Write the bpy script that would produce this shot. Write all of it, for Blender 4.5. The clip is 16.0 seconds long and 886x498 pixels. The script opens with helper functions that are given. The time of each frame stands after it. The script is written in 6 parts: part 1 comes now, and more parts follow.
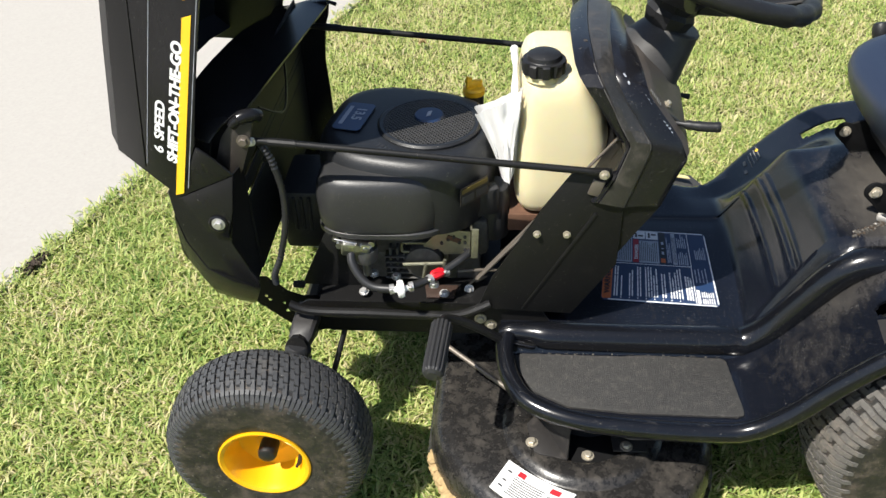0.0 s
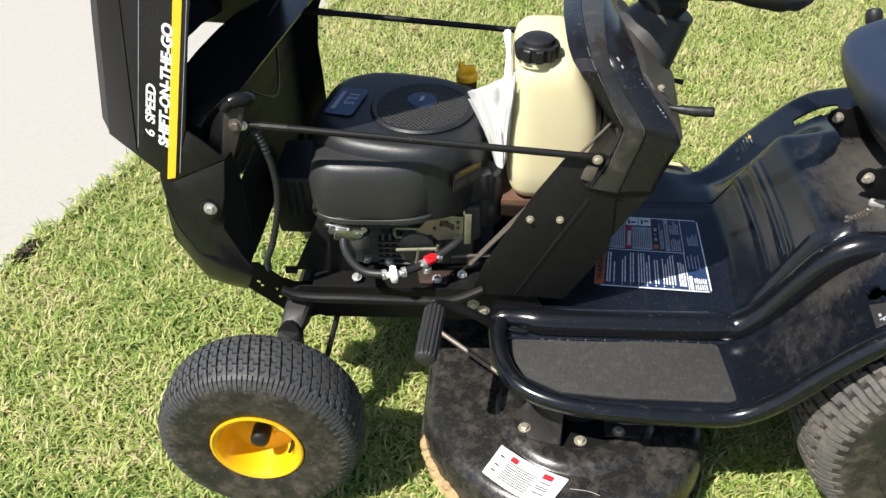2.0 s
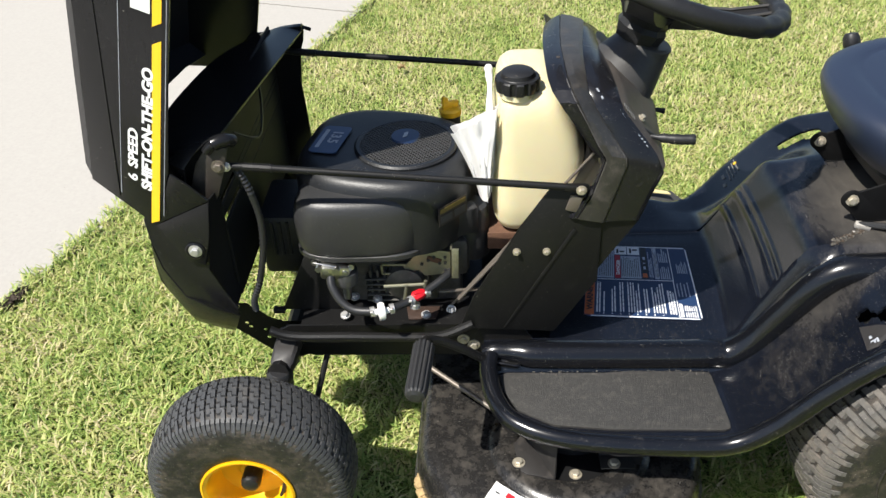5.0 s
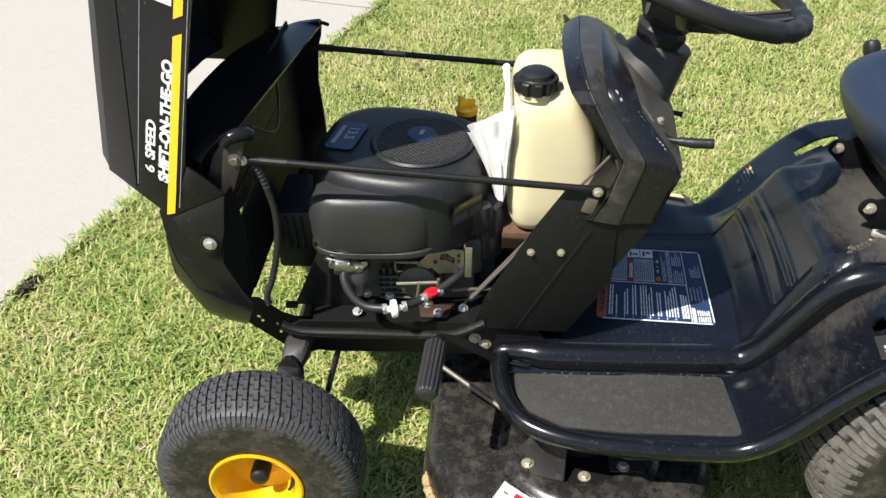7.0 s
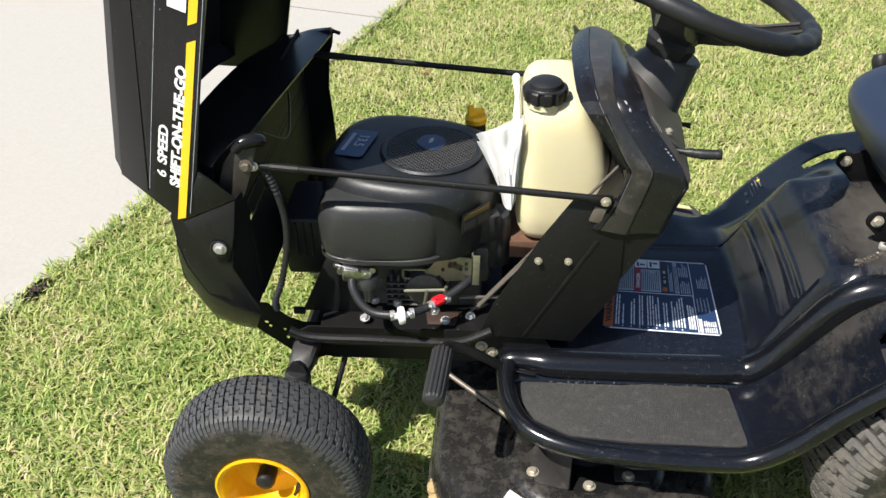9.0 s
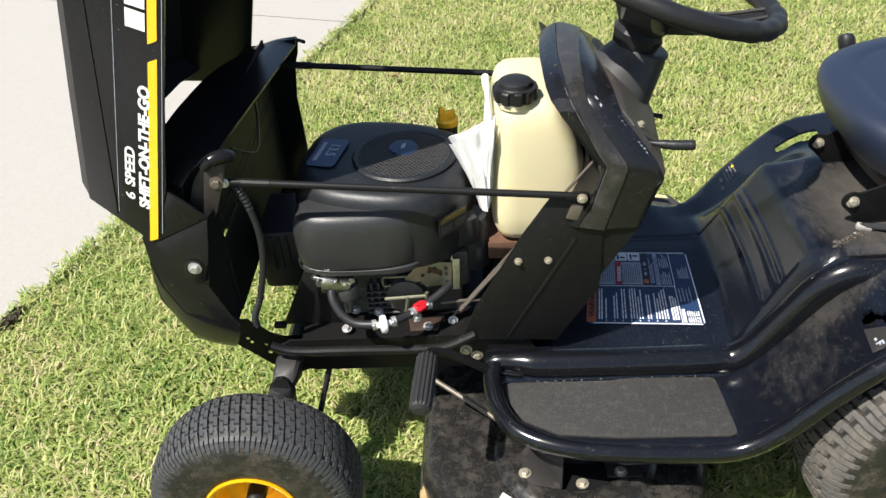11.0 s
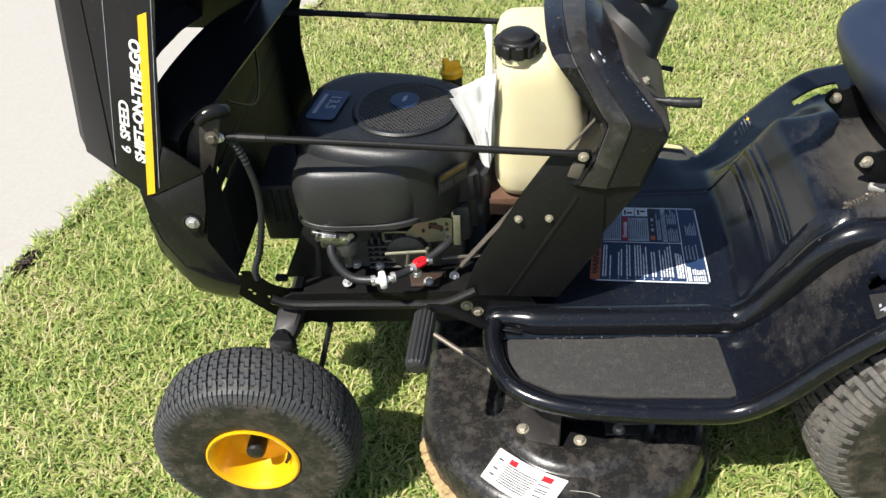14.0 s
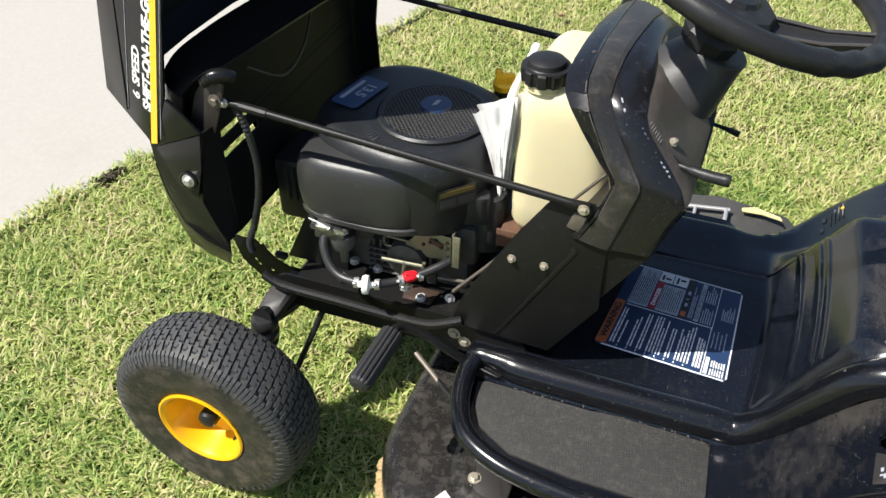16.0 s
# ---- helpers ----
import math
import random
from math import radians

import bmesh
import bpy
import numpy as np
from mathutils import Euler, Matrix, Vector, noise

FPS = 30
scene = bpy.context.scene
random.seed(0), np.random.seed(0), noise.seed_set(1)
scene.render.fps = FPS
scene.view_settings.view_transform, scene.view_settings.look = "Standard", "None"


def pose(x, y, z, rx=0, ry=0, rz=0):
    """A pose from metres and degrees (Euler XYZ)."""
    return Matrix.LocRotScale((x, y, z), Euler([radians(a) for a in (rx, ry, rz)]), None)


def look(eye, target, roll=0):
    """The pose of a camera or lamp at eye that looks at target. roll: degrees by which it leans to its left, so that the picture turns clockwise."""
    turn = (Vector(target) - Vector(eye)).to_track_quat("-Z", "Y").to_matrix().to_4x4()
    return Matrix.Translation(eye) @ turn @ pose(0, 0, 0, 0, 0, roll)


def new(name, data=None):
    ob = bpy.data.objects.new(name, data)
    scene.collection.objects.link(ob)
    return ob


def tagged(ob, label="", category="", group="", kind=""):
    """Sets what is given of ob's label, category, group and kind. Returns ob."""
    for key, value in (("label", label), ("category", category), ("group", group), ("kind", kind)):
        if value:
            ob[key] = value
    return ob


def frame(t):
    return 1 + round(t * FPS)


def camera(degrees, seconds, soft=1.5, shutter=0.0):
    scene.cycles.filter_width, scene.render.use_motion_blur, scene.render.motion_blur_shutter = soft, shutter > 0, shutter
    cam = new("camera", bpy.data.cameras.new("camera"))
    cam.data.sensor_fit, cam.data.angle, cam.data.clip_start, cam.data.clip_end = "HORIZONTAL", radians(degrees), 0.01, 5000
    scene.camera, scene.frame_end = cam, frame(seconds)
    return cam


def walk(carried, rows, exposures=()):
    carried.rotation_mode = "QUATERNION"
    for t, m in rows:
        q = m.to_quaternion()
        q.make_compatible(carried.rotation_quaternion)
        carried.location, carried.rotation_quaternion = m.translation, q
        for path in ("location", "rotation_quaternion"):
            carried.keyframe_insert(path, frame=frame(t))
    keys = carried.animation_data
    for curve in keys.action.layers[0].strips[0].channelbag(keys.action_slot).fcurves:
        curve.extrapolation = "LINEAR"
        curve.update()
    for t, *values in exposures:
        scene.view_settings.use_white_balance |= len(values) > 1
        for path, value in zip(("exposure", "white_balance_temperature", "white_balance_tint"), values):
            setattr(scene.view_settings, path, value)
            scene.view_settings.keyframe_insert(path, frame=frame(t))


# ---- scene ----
cam = camera(55.0, 16.0)
PATH = [
    (0, (0.394, -0.981, 1.359), (0.269, 0.601, 0.142), -1.8),
    (0.5, (0.398, -0.977, 1.363), (0.28, 0.584, 0.119), -2.1),
    (1, (0.395, -0.979, 1.361), (0.277, 0.578, 0.112), -2.0),
    (1.5, (0.396, -0.989, 1.354), (0.267, 0.571, 0.108), -2.0),
    (2, (0.394, -0.985, 1.349), (0.286, 0.586, 0.115), -1.4),
    (2.5, (0.396, -0.987, 1.35), (0.274, 0.599, 0.138), -1.6),
    (3, (0.404, -0.987, 1.352), (0.249, 0.589, 0.131), -3.5),
    (3.5, (0.416, -0.981, 1.347), (0.266, 0.623, 0.162), -5.8),
    (4, (0.426, -0.964, 1.344), (0.344, 0.693, 0.226), -5.1),
    (4.5, (0.418, -0.973, 1.343), (0.337, 0.663, 0.195), -3.4),
    (5, (0.41, -0.98, 1.346), (0.31, 0.64, 0.177), -2.9),
    (7.5, (0.398, -0.978, 1.347), (0.279, 0.636, 0.172), -1.8),
    (8, (0.397, -0.978, 1.348), (0.272, 0.631, 0.168), -1.7),
    (8.5, (0.395, -0.981, 1.348), (0.262, 0.635, 0.177), -1.4),
    (9, (0.396, -0.987, 1.348), (0.264, 0.641, 0.195), -1.5),
    (11.5, (0.399, -0.963, 1.35), (0.317, 0.661, 0.185), -4.2),
    (12, (0.391, -0.96, 1.346), (0.312, 0.644, 0.154), -3.9),
    (12.5, (0.403, -0.97, 1.354), (0.303, 0.592, 0.108), -4.8),
    (13, (0.409, -0.976, 1.357), (0.296, 0.573, 0.098), -5.9),
    (13.5, (0.4, -0.96, 1.354), (0.31, 0.587, 0.089), -5.2),
    (14, (0.445, -0.934, 1.364), (0.291, 0.601, 0.091), -4.9),
    (14.5, (0.578, -0.88, 1.369), (0.22, 0.622, 0.098), -5.3),
    (15, (0.702, -0.852, 1.364), (0.158, 0.614, 0.117), -5.2),
    (15.5, (0.73, -0.841, 1.357), (0.164, 0.611, 0.103), -3.8),
    (16, (0.709, -0.763, 1.338), (0.166, 0.666, 0.048), -0.4),
]
walk(cam, [(t, look(eye, target, roll)) for t, eye, target, roll in PATH])

# ---- light ----
SUN_TO = Vector((-0.50, -0.43, 1.0)).normalized()
sun_el, sun_az = math.asin(SUN_TO.z), math.atan2(SUN_TO.x, SUN_TO.y)
world = bpy.data.worlds.new("sky")
scene.world = world
world.use_nodes = True
wn, wl = world.node_tree.nodes, world.node_tree.links
sky = wn.new("ShaderNodeTexSky")
sky.sky_type, sky.sun_disc, sky.sun_elevation, sky.sun_rotation = "NISHITA", False, sun_el, sun_az
wn["Background"].inputs["Strength"].default_value = 0.088
wl.new(sky.outputs[0], wn["Background"].inputs["Color"])
sun_data = bpy.data.lights.new("sun", "SUN")
sun_data.energy, sun_data.angle, sun_data.color = 5.0, radians(0.53), (1.0, 0.962, 0.89)
sun_ob = new("sun", sun_data)
sun_ob.matrix_world = look(SUN_TO * 20, (0, 0, 0))
scene.view_settings.exposure = 0.65

YC = 0.40  # the mower's middle plane


# ---- materials ----
def mat(name, base, rough=0.5, metal=0.0, var=0.25, scale=60.0, bump=0.08, dirt=None, amount=0.35, dscale=9.0, coat=0.0, drough=0.85, spec=0.5, stretch=(1, 1, 1), speck=0.0, sscale=160.0, scol=(0.42, 0.38, 0.33), zones=(), soft=0.36):
    m = bpy.data.materials.new(name)
    m.use_nodes = True
    n, l = m.node_tree.nodes, m.node_tree.links
    b = n["Principled BSDF"]
    b.inputs["Metallic"].default_value = metal
    b.inputs["Coat Weight"].default_value = coat
    b.inputs["Coat Roughness"].default_value = 0.12
    b.inputs["Specular IOR Level"].default_value = spec
    co = n.new("ShaderNodeTexCoord")
    mp = n.new("ShaderNodeMapping")
    mp.inputs["Scale"].default_value = stretch
    l.new(co.outputs["Object"], mp.inputs["Vector"])
    fine = n.new("ShaderNodeTexNoise")
    fine.inputs["Scale"].default_value, fine.inputs["Detail"].default_value = scale, 6
    l.new(mp.outputs[0], fine.inputs["Vector"])
    mix = n.new("ShaderNodeMix")
    mix.data_type = "RGBA"
    mix.inputs[6].default_value = (*[c * (1 - var) for c in base], 1)
    mix.inputs[7].default_value = (*[min(1, c * (1 + var)) for c in base], 1)
    l.new(fine.outputs["Fac"], mix.inputs[0])
    col, rgh = mix.outputs[2], None
    if dirt:
        big = n.new("ShaderNodeTexNoise")
        big.inputs["Scale"].default_value, big.inputs["Detail"].default_value, big.inputs["Roughness"].default_value = dscale, 12, 0.78
        l.new(mp.outputs[0], big.inputs["Vector"])
        ramp = n.new("ShaderNodeMapRange")
        ramp.inputs[1].default_value, ramp.inputs[2].default_value = 0.66 - 0.3 * amount, 0.66 + soft - 0.3 * amount
        amt = big.outputs["Fac"]
        for centre, radius, gain in zones:
            # places where dust has settled or been rubbed off
            away = n.new("ShaderNodeVectorMath")
            away.operation = "SUBTRACT"
            away.inputs[1].default_value = centre
            l.new(co.outputs["Object"], away.inputs[0])
            part_of = n.new("ShaderNodeVectorMath")
            part_of.operation = "DIVIDE"
            part_of.inputs[1].default_value = radius
            l.new(away.outputs[0], part_of.inputs[0])
            far = n.new("ShaderNodeVectorMath")
            far.operation = "LENGTH"
            l.new(part_of.outputs[0], far.inputs[0])
            fall = n.new("ShaderNodeMapRange")
            fall.interpolation_type = "SMOOTHSTEP"
            fall.inputs[1].default_value, fall.inputs[2].default_value = 1.0, 0.2
            fall.inputs[3].default_value, fall.inputs[4].default_value = 0.0, gain
            l.new(far.outputs["Value"], fall.inputs[0])
            plus = n.new("ShaderNodeMath")
            l.new(amt, plus.inputs[0])
            l.new(fall.outputs[0], plus.inputs[1])
            amt = plus.outputs[0]
        l.new(amt, ramp.inputs[0])
        mx = n.new("ShaderNodeMix")
        mx.data_type = "RGBA"
        mx.inputs[7].default_value = (*dirt, 1)
        l.new(ramp.outputs[0], mx.inputs[0])
        l.new(col, mx.inputs[6])
        col = mx.outputs[2]
        rr = n.new("ShaderNodeMapRange")
        rr.inputs[3].default_value, rr.inputs[4].default_value = rough, drough
        l.new(ramp.outputs[0], rr.inputs[0])
        rgh = rr.outputs[0]
    else:
        rr = n.new("ShaderNodeMapRange")
        rr.inputs[3].default_value, rr.inputs[4].default_value = rough * 0.85, min(1, rough * 1.15)
        l.new(fine.outputs["Fac"], rr.inputs[0])
        rgh = rr.outputs[0]
    if speck:
        # scattered flecks of dust and small scratches
        for k, (sc, wide) in enumerate(((sscale * 2.6, 1.0), (sscale * 0.9, 0.5))):
            vo = n.new("ShaderNodeTexVoronoi")
            vo.inputs["Scale"].default_value = sc
            wob = n.new("ShaderNodeVectorMath")
            wob.operation = "MULTIPLY_ADD"
            wob.inputs[1].default_value = (0.012, 0.012, 0.012)
            l.new(fine.outputs["Color"], wob.inputs[0])
            l.new(mp.outputs[0], wob.inputs[2])
            l.new(wob.outputs[0], vo.inputs["Vector"])
            near = n.new("ShaderNodeMapRange")
            near.inputs[1].default_value, near.inputs[2].default_value = 0.30 * wide, 0.12 * wide
            l.new(vo.outputs["Distance"], near.inputs[0])
            pick = n.new("ShaderNodeSeparateColor")
            l.new(vo.outputs["Color"], pick.inputs[0])
            some = n.new("ShaderNodeMath")
            some.operation = "LESS_THAN"
            some.inputs[1].default_value = speck * (0.55 if k == 0 else 0.22)
            l.new(pick.outputs[k], some.inputs[0])
            pr = n.new("ShaderNodeMath")
            pr.operation = "MULTIPLY"
            l.new(near.outputs[0], pr.inputs[0])
            l.new(some.outputs[0], pr.inputs[1])
            pw = n.new("ShaderNodeMath")
            pw.operation = "MULTIPLY"
            l.new(pr.outputs[0], pw.inputs[0])
            l.new(pick.outputs[2], pw.inputs[1])
            sm = n.new("ShaderNodeMix")
            sm.data_type = "RGBA"
            sm.inputs[7].default_value = (*scol, 1)
            l.new(pw.outputs[0], sm.inputs[0])
            l.new(col, sm.inputs[6])
            col = sm.outputs[2]
    l.new(col, b.inputs["Base Color"])
    l.new(rgh, b.inputs["Roughness"])
    if bump:
        bp = n.new("ShaderNodeBump")
        bp.inputs["Strength"].default_value, bp.inputs["Distance"].default_value = bump, 0.002
        l.new(fine.outputs["Fac"], bp.inputs["Height"])
        l.new(bp.outputs[0], b.inputs["Normal"])
    return m


M_HOOD = mat("black_gloss_plastic", (0.0105, 0.0105, 0.0115), 0.24, 0, 0.2, 90, 0.03, (0.028, 0.028, 0.029), 0.12, 14, 0.0, 0.5, 0.3, (1, 1, 0.5), 0.04, 300)
M_PLAST = mat("black_satin_plastic", (0.014, 0.014, 0.015), 0.45, 0, 0.25, 200, 0.12, (0.09, 0.08, 0.07), 0.26, 12, 0, 0.85, 0.4, (1, 1, 1), 0.06, 240)
M_DASH = mat("worn_black_plastic", (0.032, 0.030, 0.028), 0.34, 0, 0.35, 160, 0.16, (0.125, 0.108, 0.092), 0.56, 30, 0, 0.75, 0.5, (1, 1, 1), 0.14, 240)
M_FENDER = mat("black_gloss_paint", (0.0045, 0.0050, 0.0068), 0.20, 0, 0.2, 120, 0.03, (0.080, 0.073, 0.063), 0.30, 40, 0.0, 0.6, 0.5, (0.6, 1, 1), 0.16, 340, (0.36, 0.34, 0.31))
# one pressing: clean floor, smeared riser, dust on the seat deck and in the fender's bend
# black paint whose slight blue is sky reflection put into the colour
M_BODY = mat("sky_tinted_black_body_paint", (0.0048, 0.0060, 0.0098), 0.19, 0, 0.2, 120, 0.02, (0.080, 0.072, 0.062), 0.14, 45, 0.0, 0.5, 0.5, (1.6, 0.7, 1), 0.24, 360, (0.38, 0.36, 0.33),
             (((1.10, 0.30, 0.52), (0.20, 0.26, 0.25), 0.70), ((0.915, 0.070, 0.37), (0.12, 0.14, 0.18), 0.22), ((0.97, 0.115, 0.45), (0.13, 0.05, 0.11), 0.32), ((0.905, 0.36, 0.40), (0.06, 0.24, 0.10), 0.08), ((0.70, 0.205, 0.30), (0.30, 0.05, 0.05), 0.10), ((0.45, 0.15, 0.29), (0.05, 0.03, 0.05), 0.30)), 0.75)
M_PAD = mat("worn_grit_mat", (0.036, 0.035, 0.033), 0.75, 0, 0.95, 520, 1.0, (0.135, 0.122, 0.105), 0.46, 60, 0, 0.9, 0.4, (1, 1, 1), 0.5, 240, (0.36, 0.33, 0.29))
M_FRAME = mat("dusty_black_steel", (0.008, 0.0078, 0.0078), 0.45, 0, 0.3, 150, 0.1, (0.048, 0.043, 0.037), 0.24, 15, 0, 0.85, 0.3, (1, 1, 1), 0.07, 260)
M_DECK = mat("dusty_black_deck_paint", (0.016, 0.0152, 0.0145), 0.26, 0, 0.35, 160, 0.14, (0.110, 0.096, 0.080), 0.60, 34, 0, 0.66, 0.45, (1, 1, 1), 0.28, 230, (0.34, 0.31, 0.27))
M_RUBBER = mat("tyre_rubber", (0.050, 0.051, 0.053), 0.58, 0, 0.35, 160, 0.25, (0.15, 0.132, 0.11), 0.42, 24, 0, 0.9, 0.45, (1, 1, 1), 0.12, 200)
M_SIDE = mat("scuffed_tyre_wall", (0.020, 0.019, 0.018), 0.5, 0, 0.4, 140, 0.25, (0.165, 0.130, 0.100), 0.66, 26, 0, 0.9, 0.45, (1, 1, 1), 0.16, 200)
M_HOSE = mat("black_rubber_hose", (0.018, 0.018, 0.019), 0.42, 0, 0.2, 150, 0.05)
M_RIM = mat("yellow_rim_paint", (0.88, 0.44, 0.006), 0.3, 0, 0.06, 60, 0.03, (0.22, 0.10, 0.02), 0.12, 18, 0.4, 0.6)
M_STEEL = mat("zinc_steel", (0.56, 0.55, 0.54), 0.36, 0.65, 0.2, 180, 0.1, (0.20, 0.16, 0.11), 0.25, 40)
M_BRASS = mat("yellow_zinc_steel", (0.48, 0.43, 0.34), 0.45, 0.6, 0.2, 180, 0.1, (0.16, 0.13, 0.09), 0.3, 30)
M_ALU = mat("cast_aluminium", (0.11, 0.105, 0.095), 0.6, 0.5, 0.35, 120, 0.35, (0.045, 0.04, 0.035), 0.6, 22)
M_SHROUD = mat("black_engine_shroud", (0.027, 0.027, 0.0275), 0.42, 0, 0.2, 260, 0.16, (0.080, 0.075, 0.068), 0.36, 14, 0, 0.7, 0.5, (1, 1, 1), 0.05, 260)
M_MESH = mat("dull_black_wire", (0.075, 0.073, 0.070), 0.5, 0.2, 0.3, 200, 0.05)
M_SHROUD_TOP = mat("black_top_shroud", (0.013, 0.014, 0.016), 0.42, 0, 0.2, 260, 0.14, (0.06, 0.057, 0.052), 0.34, 12, 0, 0.7, 0.42, (1, 1, 1), 0.08, 260)
M_TANK = mat("cream_polyethylene", (0.72, 0.64, 0.405), 0.42, 0, 0.05, 14, 0.04, (0.60, 0.45, 0.22), 0.20, 7, 0.0, 0.5)
M_TANK.node_tree.nodes["Principled BSDF"].inputs["Subsurface Weight"].default_value = 0.25
M_TANK.node_tree.nodes["Principled BSDF"].inputs["Subsurface Radius"].default_value = (0.05, 0.03, 0.012)
M_PAPER = mat("white_paper", (0.70, 0.69, 0.68), 0.8, 0, 0.05, 60, 0.1, (0.40, 0.39, 0.39), 0.16, 26, 0, 0.85, 0.3, (3, 3, 0.5))
M_WHITE = mat("white_print", (0.80, 0.79, 0.77), 0.5, 0, 0.05, 60, 0)
M_GREY = mat("grey_print", (0.34, 0.36, 0.40), 0.5, 0, 0.1, 60, 0)
M_YELLOW = mat("yellow_print", (0.86, 0.50, 0.01), 0.4, 0, 0.04, 60, 0, None, 0, 9, 0.3)
M_GREYW = mat("faded_white_print", (0.17, 0.165, 0.155), 0.6, 0, 0.15, 60, 0)
M_PALE = mat("pale_blue_print", (0.40, 0.43, 0.48), 0.5, 0, 0.06, 60, 0)
M_CRUST = mat("packed_grey_dirt", (0.085, 0.076, 0.064), 0.95, 0, 0.4, 200, 0.4)
M_ORANGE = mat("orange_print", (0.55, 0.13, 0.03), 0.5, 0, 0.1, 60, 0)
M_RED = mat("red_plastic", (0.62, 0.01, 0.02), 0.35, 0, 0.1, 60, 0.03)
M_REDP = mat("red_print", (0.42, 0.02, 0.03), 0.5, 0, 0.1, 60, 0)
M_BLUEP = mat("dark_blue_print", (0.015, 0.035, 0.09), 0.35, 0, 0.1, 60, 0)
M_INK = mat("black_ink", (0.02, 0.02, 0.022), 0.5, 0, 0.1, 60, 0)
M_CAPY = mat("yellow_cap_plastic", (0.72, 0.44, 0.02), 0.4, 0, 0.12, 90, 0.05, (0.25, 0.15, 0.03), 0.3, 40)
M_NYLON = mat("white_nylon", (0.78, 0.77, 0.74), 0.35, 0, 0.05, 60, 0.02)
# black vinyl, with the blue sheen of the sky mixed into its colour
M_VINYL = mat("sky_tinted_black_vinyl", (0.014, 0.021, 0.042), 0.42, 0, 0.2, 500, 0.14, (0.045, 0.045, 0.05), 0.15, 9, 0, 0.6, 0.75)
M_RUST = mat("rusty_steel", (0.12, 0.06, 0.035), 0.8, 0.2, 0.5, 80, 0.3, (0.03, 0.025, 0.02), 0.4, 20)
M_RUSTD = mat("dark_rusty_plate", (0.050, 0.030, 0.022), 0.6, 0.2, 0.5, 120, 0.3, (0.10, 0.05, 0.03), 0.45, 60)
M_CHUTED = mat("faded_yellow_decal", (0.60, 0.52, 0.25), 0.6, 0, 0.2, 120, 0, (0.30, 0.27, 0.18), 0.4, 90)
M_BRKT = mat("dusty_brown_steel", (0.032, 0.027, 0.023), 0.5, 0, 0.3, 90, 0.15, (0.15, 0.12, 0.10), 0.4, 16)
M_OLIVE = mat("olive_zinc_plate", (0.30, 0.29, 0.21), 0.45, 0.75, 0.2, 90, 0.08, (0.12, 0.085, 0.05), 0.3, 30)
M_DASHP = mat("dull_black_plastic", (0.042, 0.040, 0.038), 0.46, 0, 0.25, 160, 0.10, (0.085, 0.078, 0.07), 0.32, 11, 0, 0.8, 0.45)
M_FACE = mat("dusty_brown_plastic", (0.058, 0.050, 0.044), 0.5, 0, 0.25, 140, 0.1, (0.13, 0.11, 0.09), 0.50, 16, 0, 0.8, 0.3, (1, 1, 1), 0.12, 240)
M_RUBBER_D = mat("dusty_tyre_rubber", (0.105, 0.098, 0.090), 0.8, 0, 0.35, 160, 0.2, (0.24, 0.20, 0.16), 0.60, 13, 0, 0.9, 0.35, (1, 1, 1), 0.16, 150)
M_GREYD = mat("dark_grey_print", (0.055, 0.055, 0.058), 0.5, 0, 0.1, 60, 0)
M_GREYP = mat("dirty_grey_plastic", (0.34, 0.32, 0.29), 0.6, 0, 0.2, 90, 0.05, (0.12, 0.09, 0.06), 0.4, 40)
M_OCHRE = mat("faded_yellow_print", (0.16, 0.115, 0.03), 0.6, 0, 0.2, 60, 0)
M_BLUED = mat("dull_blue_print", (0.030, 0.060, 0.13), 0.4, 0, 0.15, 60, 0.02)
M_PEDAL = mat("pedal_rubber", (0.020, 0.020, 0.021), 0.55, 0, 0.25, 150, 0.1, (0.09, 0.085, 0.08), 0.2, 18)
M_STEELR = mat("dull_steel_rod", (0.17, 0.145, 0.12), 0.5, 0.5, 0.2, 120, 0.1, (0.10, 0.08, 0.06), 0.3, 30)
M_CARB = mat("bright_cast_alloy", (0.58, 0.57, 0.54), 0.3, 1.0, 0.25, 150, 0.2, (0.12, 0.11, 0.09), 0.3, 60)
M_BOWL = mat("grey_bowl_metal", (0.16, 0.16, 0.16), 0.4, 0.6, 0.2, 120, 0.1, (0.05, 0.05, 0.045), 0.3, 30)
M_BRKD = mat("dusty_deck_bracket", (0.022, 0.020, 0.019), 0.5, 0, 0.3, 120, 0.12, (0.14, 0.12, 0.10), 0.4, 14)
M_CHUTE = mat("dark_grey_chute_plastic", (0.045, 0.044, 0.042), 0.6, 0, 0.25, 90, 0.1, (0.12, 0.11, 0.09), 0.4, 14)
M_DIRT = mat("dark_soil", (0.05, 0.036, 0.025), 0.95, 0, 0.5, 200, 0.4)
M_WOOD = mat("dry_grass_clippings", (0.38, 0.27, 0.13), 0.95, 0, 0.5, 160, 0.8, (0.10, 0.07, 0.04), 0.4, 30)

M_GRILLE = mat("matt_black_plastic", (0.0070, 0.0070, 0.0074), 0.6, 0, 0.2, 90, 0.1, (0.018, 0.017, 0.016), 0.2, 14, 0, 0.85, 0.15)
M_WORN_LIT = mat("worn_lit_plastic_edge", (0.10, 0.093, 0.085), 0.5, 0, 0.4, 120, 0.1)
M_HOODT = mat("black_hood_top", (0.014, 0.014, 0.015), 0.5, 0, 0.2, 90, 0.03, (0.03, 0.03, 0.03), 0.15, 14, 0, 0.6, 0.15)
M_PANEL = mat("glossy_dash_plastic", (0.009, 0.009, 0.011), 0.22, 0, 0.25, 140, 0.08, (0.070, 0.065, 0.058), 0.36, 34, 0, 0.6, 0.45, (1, 1, 1), 0.12, 300)


